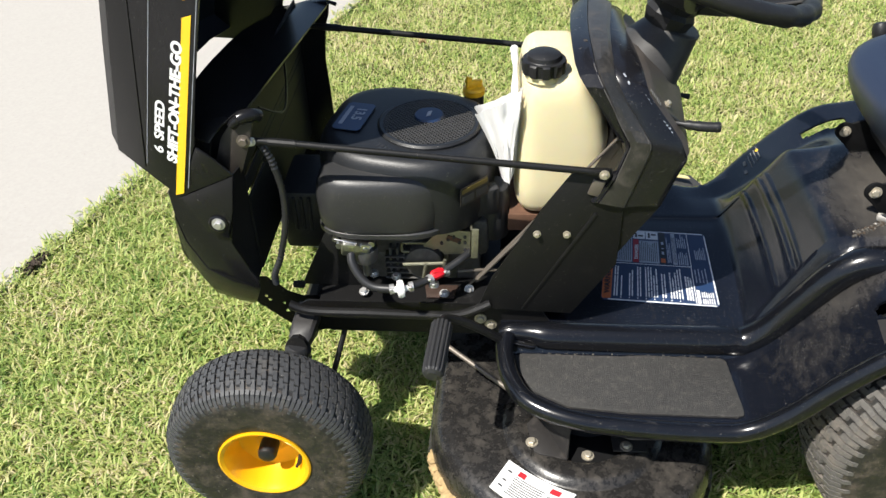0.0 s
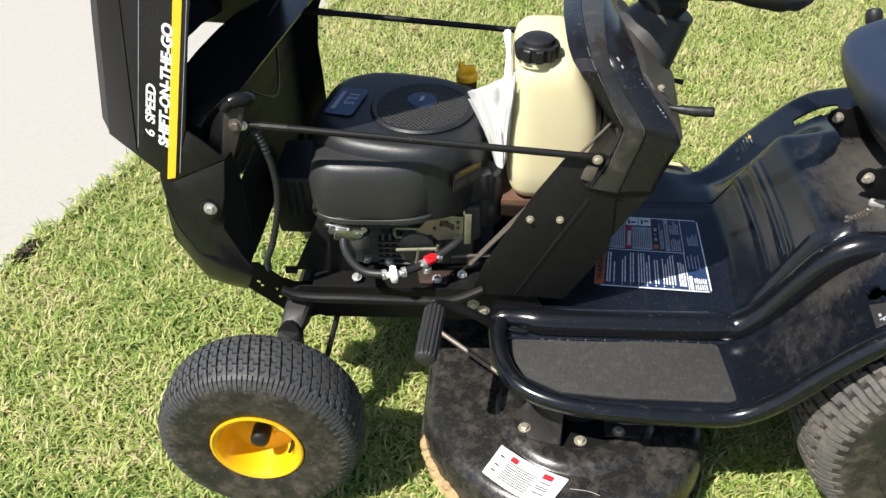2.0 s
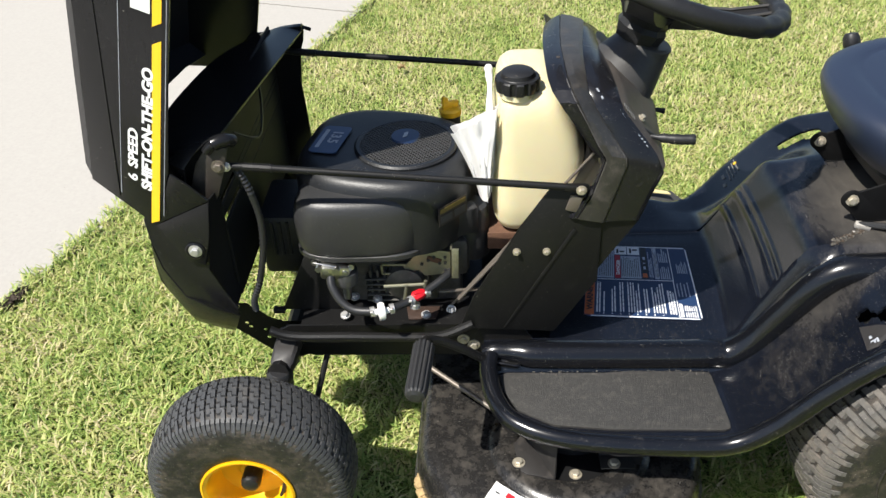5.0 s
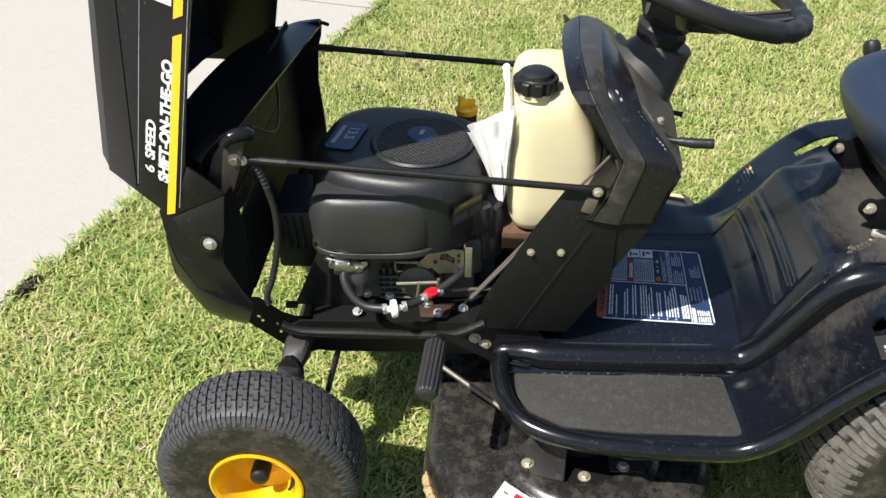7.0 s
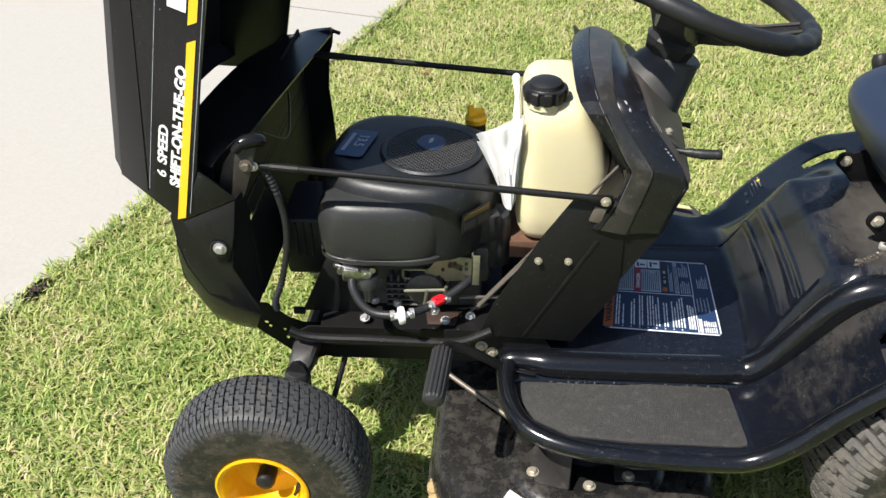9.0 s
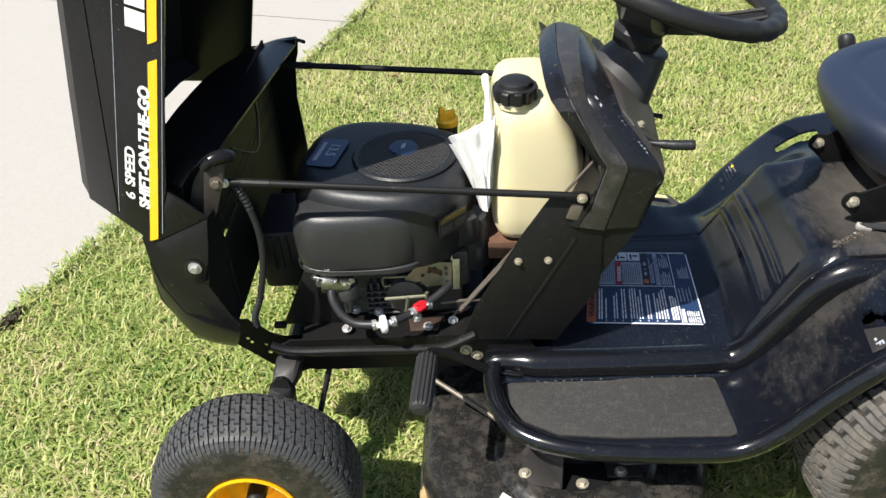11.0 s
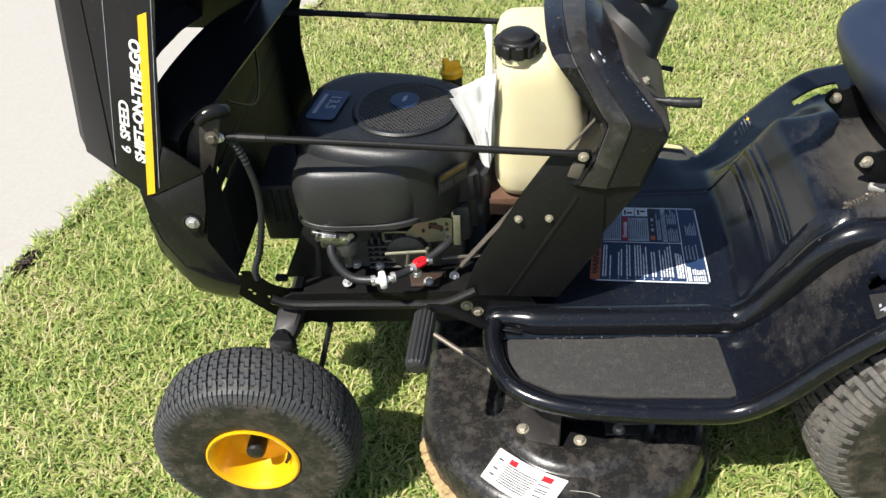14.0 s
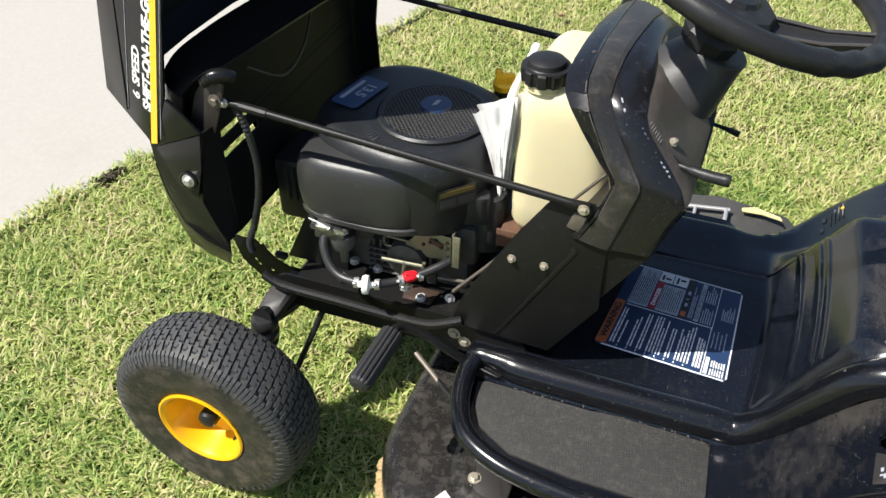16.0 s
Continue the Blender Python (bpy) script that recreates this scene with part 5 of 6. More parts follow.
for i in range(4):
    on_fender("print_bar", [(0.9375 + 0.0055 * i + a, 0.630 + b + 0.004 * i) for a, b in ((0, -0.020), (0.0016, -0.020), (0.0016, 0.022), (0, 0.022))], M_GREYW, 0.0012)
on_fender("print_bar", [(0.952, 0.648), (0.9565, 0.648), (0.9565, 0.655), (0.952, 0.655)], M_YELLOW, 0.0012)
on_fender("print_bar", [(0.927, 0.628), (0.932, 0.628), (0.932, 0.643), (0.927, 0.643)], M_GREYW, 0.0012)
on_fender("print_bar", [(0.924, 0.600), (0.929, 0.600), (0.929, 0.612), (0.924, 0.612)], M_GREYW, 0.0012)
# -- pedal, drive rod --
bm = bmesh.new()
a, b = Vector((0.305, 0.075, 0.384)), Vector((0.296, -0.030, 0.376))
d = (b - a).normalized()
e1 = d.orthogonal().normalized()
e2 = d.cross(e1)
rings = []
for k, (t, g) in enumerate(((-0.002, 0.7), (0.0, 1.0), (0.93, 1.0), (0.98, 0.96), (1.02, 0.80), (1.05, 0.45))):
    c = a.lerp(b, t)
    rings.append([c + g * (0.0185 - (0.0028 if j % 3 == 0 and 0 < k < 4 else 0)) * (math.cos(2 * math.pi * j / 42) * e1 + math.sin(2 * math.pi * j / 42) * e2) for j in range(42)])
loft(bm, rings)
part("clutch_pedal", bm, M_PEDAL, mower, "ribbed black rubber pedal grip", 20)
bm = bmesh.new()
tube(bm, curve([(0.305, 0.070, 0.383), (0.308, 0.098, 0.378), (0.335, 0.114, 0.360), (0.37, 0.124, 0.332), (0.412, 0.140, 0.288), (0.436, 0.145, 0.262)], 5), 0.0080, 10)
part("pedal_arm", bm, M_FRAME, mower, "bent black steel pedal arm")
bm = bmesh.new()
rod(bm, (0.305, 0.165, 0.250), (0.455, 0.075, 0.200), 0.0048)
part("lift_rod", bm, M_STEELR, mower, "bare steel rod above the deck")

# -- seat --
bm = bmesh.new()
rings = []
for z, g in ((0.600, 0.90), (0.615, 0.97), (0.640, 1.0), (0.665, 1.0), (0.685, 0.985), (0.700, 0.95), (0.7075, 0.90), (0.7105, 0.84), (0.7115, 0.78), (0.7112, 0.72), (0.7092, 0.70), (0.7102, 0.675), (0.7085, 0.45), (0.707, 0.2)):
    rings.append([(x + 0.5 * (0.705 - z2) * max(0, (1.252 - x) / 0.244), y, z2 - 0.022 + 0.10 * (x - 1.1)) for x, y, z2 in oval(1.252, 0.395, z, 0.244 * g, 0.222 * g, 2.9, 64)])
loft(bm, rings)
seat = part("seat", bm, M_VINYL, mower, "padded black vinyl seat tinted with the sky's blue", 60)
bm = bmesh.new()
rings = []
for z, g in ((0.565, 0.80), (0.572, 0.90), (0.598, 0.96), (0.606, 0.95)):
    rings.append([(x + 0.055 * max(0, (1.252 - x) / 0.244), y, z2 - 0.022 + 0.10 * (x - 1.1)) for x, y, z2 in oval(1.254, 0.395, z, 0.240 * g, 0.218 * g, 3.2, 48)])
loft(bm, rings)
part("seat_pan", bm, M_PLAST, seat, "black seat pan")
for x, y in ((1.026, 0.250), (1.039, 0.455)):
    bm = bmesh.new()
    ear = [(x + 0.0175 * math.cos(radians(k)), 0.549 + 0.0175 * math.sin(radians(k))) for k in range(50, 226, 15)]
    prism(bm, ear + [(x + 0.018, 0.508), (x + 0.075, 0.500), (x + 0.090, 0.515), (x + 0.090, 0.596), (x + 0.055, 0.580)], y - 0.0025, y + 0.0025, 0.0015)
    box(bm, (x + 0.046, y + 0.012, 0.5065), (0.050, 0.030, 0.005), Euler((0, -0.1, 0)).to_matrix(), 0.002)
    part("seat_bracket", bm, M_GRILLE, seat, "black steel seat bracket")
    bolt(seat, (x, y - 0.003, 0.549), (-0.2, -1, 0.1), 0.0070, M_BRASS)
bm = bmesh.new()
rod(bm, (1.165, 0.455, 0.500), (1.138, 0.630, 0.650), 0.006)
lathe(bm, [(0, 0), (0.013, 0.002), (0.016, 0.02), (0.016, 0.034), (0.012, 0.042), (0, 0.044)], (1.138, 0.63, 0.642), (-0.15, 0.3, 0.9), 16)
part("height_lever", bm, M_PLAST, mower, "black lever knob beside the seat")
bm = bmesh.new()
tube(bm, curve([(1.040, 0.235, 0.508), (1.062, 0.226, 0.512), (1.10, 0.205, 0.52), (1.15, 0.20, 0.53)], 5), 0.0055, 8)
part("switch_wire", bm, M_HOSE, mower)
bm = bmesh.new()
box(bm, (1.048, 0.232, 0.507), (0.026, 0.012, 0.011), Euler((0.2, 0.1, -0.3)).to_matrix(), 0.003)
part("wire_plug", bm, M_GREYP, mower, "dirty white wiring plug")
# crumbs of dirt lodged in front of the plug
dice = random.Random(5)
for material, many in ((M_GREYP, 4), (M_CRUST, 60), (M_DIRT, 90)):
    bm = bmesh.new()
    for i in range(many):
        a = dice.random()
        x, y = 0.985 + 0.065 * a + 0.008 * dice.random(), 0.196 + 0.036 * a + 0.016 * (dice.random() - 0.5)
        r = 0.0008 + 0.0024 * dice.random() ** 3
        lathe(bm, [(0, -0.5 * r), (r, -0.2 * r), (0.7 * r, 0.5 * r), (0, 0.6 * r)], (x, y, body_z(x, y) + 0.4 * r), (dice.random() - 0.5, dice.random() - 0.5, 1), 6)
    tagged(part("crumbs", bm, material, fender, "loose crumbs of dirt and flaked plastic"), kind="stuff")

# -- engine --
bm = bmesh.new()
box(bm, (0.245, 0.38, 0.365), (0.24, 0.24, 0.066), None, 0.008)
box(bm, (0.250, 0.375, 0.430), (0.26, 0.235, 0.08), None, 0.012)
lathe(bm, [(0, 0), (0.036, 0), (0.034, 0.03), (0.02, 0.034), (0, 0.034)], (0.262, 0.262, 0.392), (0, -1, 0), 20)
engine = part("engine", bm, M_ALU, mower, "dusty small petrol engine with a black shroud")
for i in range(9):
    bm = bmesh.new()
    box(bm, (0.200 + 0.013 * i, 0.262, 0.388), (0.005, 0.04, 0.06), None, 0.001, 1)
    part("cooling_fin", bm, M_ALU, engine)
for i in range(5):
    bm = bmesh.new()
    box(bm, (0.240, 0.252, 0.352 + 0.012 * i), (0.10, 0.03, 0.004), None, 0.001, 1)
    part("cooling_fin", bm, M_ALU, engine)
bm = bmesh.new()
rings = []
for z, g in ((0.470, 0.88), (0.474, 0.96), (0.50, 0.985), (0.555, 1.0), (0.583, 0.99), (0.600, 0.965), (0.611, 0.92), (0.6165, 0.86), (0.618, 0.78), (0.618, 0.4)):
    ring = oval(0.236, 0.355, z, 0.158 * g, 0.148 * g, 2.7, 64, radians(-12))
    rings.append([(x - 0.012 * max(0, (y - 0.40)) / 0.1, y, zz + 0.02 * (0.24 - x) * (zz > 0.58)) for x, y, zz in ring])
loft(bm, rings)
part("shroud", bm, M_SHROUD_TOP, engine, "black plastic engine shroud", 50)
bm = bmesh.new()
rings = []
for z, g in ((0.484, 0.84), (0.487, 0.93), (0.497, 0.975), (0.520, 1.0), (0.548, 1.0), (0.568, 0.975), (0.582, 0.92), (0.590, 0.84), (0.594, 0.70), (0.596, 0.3)):
    rings.append([(x, y, zz + 0.05 * (y - 0.235)) for x, y, zz in oval(0.192, 0.246, z, 0.112 * g, 0.061 * g, 2.9, 56, radians(1))])
loft(bm, rings)
part("air_cleaner_cover", bm, M_SHROUD, engine, "rounded black air cleaner cover", 50)
bm = bmesh.new()
rings = []
for z, g in ((0.474, 0.95), (0.478, 1.0), (0.486, 1.0), (0.489, 0.95)):
    rings.append(oval(0.194, 0.250, z, 0.114 * g, 0.062 * g, 3.0, 48))
loft(bm, rings)
part("cover_lip", bm, M_SHROUD, engine, "dusty lip below the cover")
bm = bmesh.new()
box(bm, (0.042, 0.345, 0.452), (0.085, 0.14, 0.125), None, 0.010)
for i in range(3):
    box(bm, (0.026 + 0.014 * i, 0.274, 0.47), (0.006, 0.006, 0.07), None, 0.001, 1)
part("muffler_guard", bm, M_PLAST, engine, "black box beside the engine")
bm = bmesh.new()
lathe(bm, [(0, 0), (0.030, 0), (0.032, 0.006), (0.032, 0.095), (0.028, 0.104), (0, 0.106)], (0.386, 0.300, 0.418), (0, 0, 1), 28)
part("oil_filter", bm, M_SHROUD, engine, "black canister")
bm = bmesh.new()
box(bm, (0.345, 0.262, 0.508), (0.105, 0.03, 0.055), Euler((0, 0, 0.35)).to_matrix(), 0.006)
part("side_panel", bm, M_SHROUD, engine)
bm = bmesh.new()
SC = Vector((0.272, 0.346, 0.6178))
lathe(bm, [(0.080, 0.0), (0.092, 0.0), (0.092, 0.003), (0.088, 0.006), (0.082, 0.006), (0.079, 0.003)], SC, (0, 0, 1), 56, True)
part("screen_ring", bm, M_SHROUD_TOP, engine)
# black disc behind the mesh stands for the shaded depth in its holes
bm = bmesh.new()
lathe(bm, [(0, 0), (0.081, 0), (0.081, 0.0010), (0, 0.0010)], SC, (0, 0, 1), 56)
part("screen_well", bm, M_GRILLE, engine)
bm = bmesh.new()
for k in range(-13, 14):
    for ang in (radians(38), radians(-52)):
        o = k * 0.0060
        half = math.sqrt(max(0, 0.080 ** 2 - o * o))
        if half < 0.01:
            continue
        d = Vector((math.cos(ang), math.sin(ang), 0))
        n = Vector((-d.y, d.x, 0))
        box(bm, SC + n * o + Vector((0, 0, 0.0046)), (2 * half, 0.0016, 0.0014), Matrix.Rotation(ang, 3, "Z"))
part("intake_screen", bm, M_MESH, engine, "black wire mesh intake screen", 0)["kind"] = "stuff"
bm = bmesh.new()
lathe(bm, [(0, 0), (0.027, 0), (0.025, 0.0035), (0, 0.004)], SC + Vector((-0.002, 0.021, 0.0046)), (0, 0, 1), 32)
badge = part("badge", bm, M_BLUEP, engine, "round dark blue badge")
# pale grey mark that paints the highlight on the badge
bm = bmesh.new()
c = SC + Vector((-0.002, 0.021, 0.0097))
prism(bm, [(c.x - 0.004, c.y - 0.010), (c.x + 0.003, c.y - 0.006), (c.x + 0.005, c.y + 0.010), (c.x - 0.002, c.y + 0.007)], c.z - 0.001, c.z, 0, "z")
part("badge_mark", bm, M_GREY, engine)
# ribbed breather hump on the shoulder and a raised seam round the shroud's front
for i in range(13):
    a = i / 12
    c = Vector((0.126, 0.290, 0.598)).lerp(Vector((0.212, 0.242, 0.600)), a)
    w = 0.030 * math.sin(math.pi * (0.18 + 0.64 * a))
    d = Vector((0.50, 0.86, 0)).normalized()
    bm = bmesh.new()
    tube(bm, [c - d * w + Vector((0, 0, 0.004)), c - d * w * 0.5 + Vector((0, 0, 0.013)), c + Vector((0, 0, 0.017)), c + d * w * 0.6 + Vector((0, 0, 0.018)), c + d * w + Vector((0, 0, 0.014))], 0.0027, 6)
    part("breather_rib", bm, M_SHROUD, engine)
for line, r in (([(0.196, 0.262, 0.6115), (0.214, 0.262, 0.614), (0.238, 0.252, 0.6125), (0.268, 0.246, 0.611)], 0.0014), ([(0.262, 0.214, 0.596), (0.285, 0.212, 0.590), (0.300, 0.216, 0.578), (0.304, 0.218, 0.55), (0.304, 0.220, 0.50)], 0.0015)):
    bm = bmesh.new()
    tube(bm, curve(line, 6), r, 6)
    part("shroud_seam", bm, M_WORN_LIT if r < 0.00145 else M_GRILLE, engine)
# blue rating decal on the shroud
DM = Matrix.Translation((0.136, 0.362, 0.6235)) @ Matrix.Rotation(radians(258), 4, "Z") @ Matrix.Rotation(radians(0), 4, "X")
bm = bmesh.new()
prism(bm, [(-0.049, -0.020), (-0.043, -0.026), (0.043, -0.026), (0.049, -0.020), (0.049, 0.020), (0.043, 0.026), (-0.043, 0.026), (-0.049, 0.020)], -0.0008, 0.0004, 0, "z")
bm.transform(DM)
part("rating_decal", bm, M_BLUED, engine, "dull blue rating decal")
lettering("lettering", "13.5", 0.026, DM @ Matrix.Translation((-0.030, -0.002, 0.0012)), M_GREY, engine, 0.0002)
bm = bmesh.new()
box(bm, (0.0, -0.015, 0.0010), (0.066, 0.007, 0.0008))
bm.transform(DM)
part("print_bar", bm, M_GREY, engine)
# caution decal on the side
CM = Matrix.Translation((0.3555, 0.2300, 0.553)) @ Matrix.Rotation(radians(46), 4, "Z") @ Matrix.Rotation(radians(90), 4, "X")
for nm, c, sz, mt in (("caution_decal", (0, 0, 0), (0.066, 0.036, 0.001), M_BRKT), ("print_bar", (0, 0.011, 0.001), (0.060, 0.008, 0.0008), M_OCHRE), ("print_bar", (-0.016, -0.006, 0.001), (0.026, 0.014, 0.0008), M_GREYD), ("print_bar", (0.016, -0.006, 0.001), (0.026, 0.014, 0.0008), M_GREYD)):
    bm = bmesh.new()
    box(bm, c, sz)
    bm.transform(CM)
    part(nm, bm, mt, engine, "", 0)
bm = bmesh.new()
tube(bm, [(0.346, 0.500, 0.560), (0.346, 0.500, 0.600)], 0.019, 16)
part("filler_neck", bm, M_PLAST, engine)
bm = bmesh.new()
lathe(bm, [(0, 0), (0.021, 0), (0.022, 0.010), (0.018, 0.014), (0, 0.015)], (0.346, 0.500, 0.599), (0, 0, 1), 20)
box(bm, (0.346, 0.500, 0.618), (0.034, 0.009, 0.018), Euler((0, 0.15, 0.5)).to_matrix(), 0.003)
box(bm, (0.336, 0.495, 0.629), (0.012, 0.009, 0.014), Euler((0, 0.3, 0.5)).to_matrix(), 0.003)
part("oil_cap", bm, M_CAPY, engine, "yellow plastic oil filler cap")

# carburettor, linkage and fuel line
bm = bmesh.new()
box(bm, (0.146, 0.203, 0.458), (0.050, 0.040, 0.026), Euler((0.1, 0.15, 0.2)).to_matrix(), 0.004)
for i, (dx, dy, dz, r) in enumerate(((-0.026, -0.018, 0.006, 0.006), (-0.012, -0.024, 0.004, 0.005), (0.006, -0.024, 0.006, 0.007), (0.020, -0.020, -0.002, 0.005), (0.030, -0.012, 0.006, 0.006), (-0.034, -0.006, 0.012, 0.006))):
    rod(bm, (0.146 + dx, 0.203 + dy + 0.012, 0.458 + dz), (0.146 + dx, 0.203 + dy, 0.458 + dz), r, 8)
tube(bm, [(0.112, 0.190, 0.476), (0.150, 0.186, 0.470), (0.176, 0.190, 0.458)], 0.0016, 6)
part("carburettor", bm, M_CARB, engine, "bright cast carburettor")
bm = bmesh.new()
lathe(bm, [(0, 0.0), (0.006, 0.0), (0.007, -0.0), (0.0085, 0.028), (0.019, 0.034), (0.022, 0.042), (0.022, 0.062), (0, 0.064)], (0.162, 0.206, 0.386), (0, 0, 1), 20)
part("float_bowl", bm, M_BOWL, engine, "grey metal float bowl")
bm = bmesh.new()
prism(bm, [(0.262, 0.430), (0.276, 0.444), (0.290, 0.468), (0.348, 0.462), (0.348, 0.414), (0.300, 0.410), (0.290, 0.424), (0.268, 0.416)], 0.236, 0.239, 0.0005)
for z in (0.414, 0.434):
    box(bm, (0.244, 0.2375, z), (0.046, 0.003, 0.004), None, 0.0005, 1)
box(bm, (0.223, 0.2375, 0.424), (0.004, 0.003, 0.024), None, 0.0005, 1)
part("governor_plate", bm, M_OLIVE, engine, "olive zinc-plated governor bracket")
bm = bmesh.new()
prism(bm, [(0.346, 0.412), (0.361, 0.412), (0.363, 0.476), (0.348, 0.476)], 0.224, 0.227, 0.0005)
prism(bm, [(0.346, 0.412), (0.349, 0.412), (0.351, 0.476), (0.348, 0.476)], 0.224, 0.243, 0.0005)
part("governor_flange", bm, M_OLIVE, engine)
for x0, z0, x1, z1 in ((0.226, 0.400, 0.30, 0.404), (0.262, 0.37, 0.268, 0.405), (0.30, 0.398, 0.302, 0.412)):
    bm = bmesh.new()
    rod(bm, (x0, 0.218, z0), (x1, 0.218, z1), 0.0032, 8)
    part("linkage", bm, M_OLIVE, engine)
bm = bmesh.new()
box(bm, (0.318, 0.2345, 0.446), (0.026, 0.002, 0.010), Euler((0, 0.35, 0)).to_matrix(), 0.0006)
part("lever_plate", bm, M_RUST, engine, "small rusted lever plate")
# black discs stand for the plate's holes, dark by colour alone
for p in ((0.318, 0.2345, 0.452), (0.296, 0.2345, 0.438), (0.338, 0.2345, 0.424), (0.338, 0.2345, 0.440), (0.338, 0.2345, 0.452), (0.308, 0.2345, 0.446), (0.328, 0.2345, 0.440)):
    bm = bmesh.new()
    rod(bm, p, (p[0], p[1] - 0.003, p[2]), 0.003, 8)
    part("screw", bm, M_INK, engine)
bm = bmesh.new()
box(bm, (0.316, 0.220, 0.385), (0.018, 0.012, 0.026), None, 0.003)
part("cable_clamp", bm, M_PLAST, engine)
bm = bmesh.new()
tube(bm, [(0.322, 0.222, 0.384), (0.360, 0.230, 0.380), (0.45, 0.245, 0.372)], 0.0034, 8)
part("throttle_cable", bm, M_STEELR, mower, "grey cable sleeve")
bm = bmesh.new()
rod(bm, (0.338, 0.232, 0.334), (0.585, 0.215, 0.668), 0.0026, 8)
part("choke_rod", bm, M_STEELR, mower, "thin bare steel rod")
bolt(mower, (0.345, 0.226, 0.338), (0, -1, 0.4), 0.006, M_STEEL)
for p, q in (((0.150, 0.196, 0.452), None),):
    bm = bmesh.new()
    tube(bm, curve([(0.140, 0.190, 0.452), (0.142, 0.176, 0.436), (0.158, 0.160, 0.414), (0.182, 0.150, 0.402), (0.218, 0.146, 0.402)], 6), 0.0078, 12)
    part("fuel_hose", bm, M_HOSE, mower, "curved black fuel hose")
bm = bmesh.new()
tube(bm, curve([(0.240, 0.150, 0.402), (0.262, 0.166, 0.400), (0.284, 0.180, 0.401)], 5), 0.0072, 12)
part("fuel_hose", bm, M_HOSE, mower)
bm = bmesh.new()
tube(bm, curve([(0.298, 0.192, 0.404), (0.315, 0.204, 0.409), (0.335, 0.220, 0.416), (0.352, 0.240, 0.420)], 5), 0.0076, 12)
part("fuel_hose", bm, M_HOSE, mower)
bm = bmesh.new()
fd = Vector((0.9, 0.25, 0.0)).normalized()
lathe(bm, [(0, -0.014), (0.005, -0.014), (0.006, -0.007), (0.015, -0.005), (0.0165, 0.0), (0.015, 0.005), (0.006, 0.007), (0.005, 0.014), (0, 0.014)], (0.229, 0.1455, 0.403), fd, 24)
part("fuel_filter", bm, M_NYLON, mower, "white round inline fuel filter")
bm = bmesh.new()
lathe(bm, [(0, -0.013), (0.006, -0.013), (0.0095, -0.008), (0.0095, 0.006), (0.006, 0.012), (0, 0.013)], (0.291, 0.186, 0.406), (0.85, 0.5, 0.15), 8)
box(bm, (0.289, 0.184, 0.409), (0.018, 0.008, 0.016), Euler((0.3, 0.2, 0.5)).to_matrix(), 0.003)
part("fuel_valve", bm, M_RED, mower, "red plastic fuel shut-off valve")
for p, d in (((0.213, 0.1455, 0.402), fd), ((0.246, 0.153, 0.402), fd), ((0.278, 0.176, 0.401), (0.8, 0.6, 0)), ((0.304, 0.196, 0.403), (0.8, 0.6, 0)), ((0.284, 0.178, 0.388), (0, 0.3, 1))):
    bm = bmesh.new()
    lathe(bm, [(0.0072, -0.004), (0.0092, -0.004), (0.0092, 0.004), (0.0072, 0.004)], p, d, 16, True)
    box(bm, (p[0], p[1] - 0.008, p[2] + 0.006), (0.006, 0.006, 0.005), None, 0.001, 1)
    part("hose_clamp", bm, M_STEEL, mower, "wire hose clamp")
bm = bmesh.new()
prism(bm, [(0.268, 0.200), (0.318, 0.200), (0.325, 0.235), (0.262, 0.235)], 0.3355, 0.3395, 0.001, "z")
part("rusty_plate", bm, M_RUSTD, mower, "rusty patch of engine plate")
for p in ((0.152, 0.205, 0.345), (0.170, 0.225, 0.372), (0.300, 0.205, 0.344), (0.210, 0.232, 0.36)):
    bolt(mower, p, (0, -0.3, 1), 0.006, M_STEEL)

bm = bmesh.new()
rod(bm, (0.361, 0.199, 0.384), (0.462, 0.199, 0.512), 0.0032, 8)
part("link_rod", bm, M_STEELR, mower, "thin brown steel link rod")

# -- fuel tank --
bm = bmesh.new()
rings = []
for z, x0, x1, y0, y1 in ((0.480, 0.450, 0.545, 0.288, 0.49), (0.483, 0.438, 0.558, 0.274, 0.50), (0.490, 0.429, 0.568, 0.263, 0.508), (0.505, 0.4235, 0.577, 0.257, 0.512), (0.54, 0.4225, 0.584, 0.255, 0.514), (0.58, 0.4235, 0.586, 0.255, 0.514), (0.63, 0.425, 0.582, 0.255, 0.514), (0.67, 0.427, 0.570, 0.256, 0.513), (0.70, 0.429, 0.556, 0.257, 0.512), (0.722, 0.432, 0.545, 0.260, 0.508), (0.737, 0.437, 0.538, 0.267, 0.50), (0.746, 0.446, 0.528, 0.279, 0.488), (0.749, 0.460, 0.512, 0.30, 0.47)):
    rings.append([(x, y, zz - 0.10 * max(0, y - 0.34) * smooth(0.60, 0.74, zz)) for x, y, zz in oval((x0 + x1) / 2, (y0 + y1) / 2, z, (x1 - x0) / 2, (y1 - y0) / 2, 5, 56)])
loft(bm, rings)
tank = part("fuel_tank", bm, M_TANK, mower, "cream translucent plastic fuel tank", 60)
bm = bmesh.new()
CP = Vector((0.4655, 0.2905, 0.7505))
lathe(bm, [(0, -0.014), (0.030, -0.014), (0.029, 0.0), (0, 0.0)], CP, (0, 0, 1), 32)
part("filler_neck", bm, M_TANK, tank)
bm = bmesh.new()
rings = []
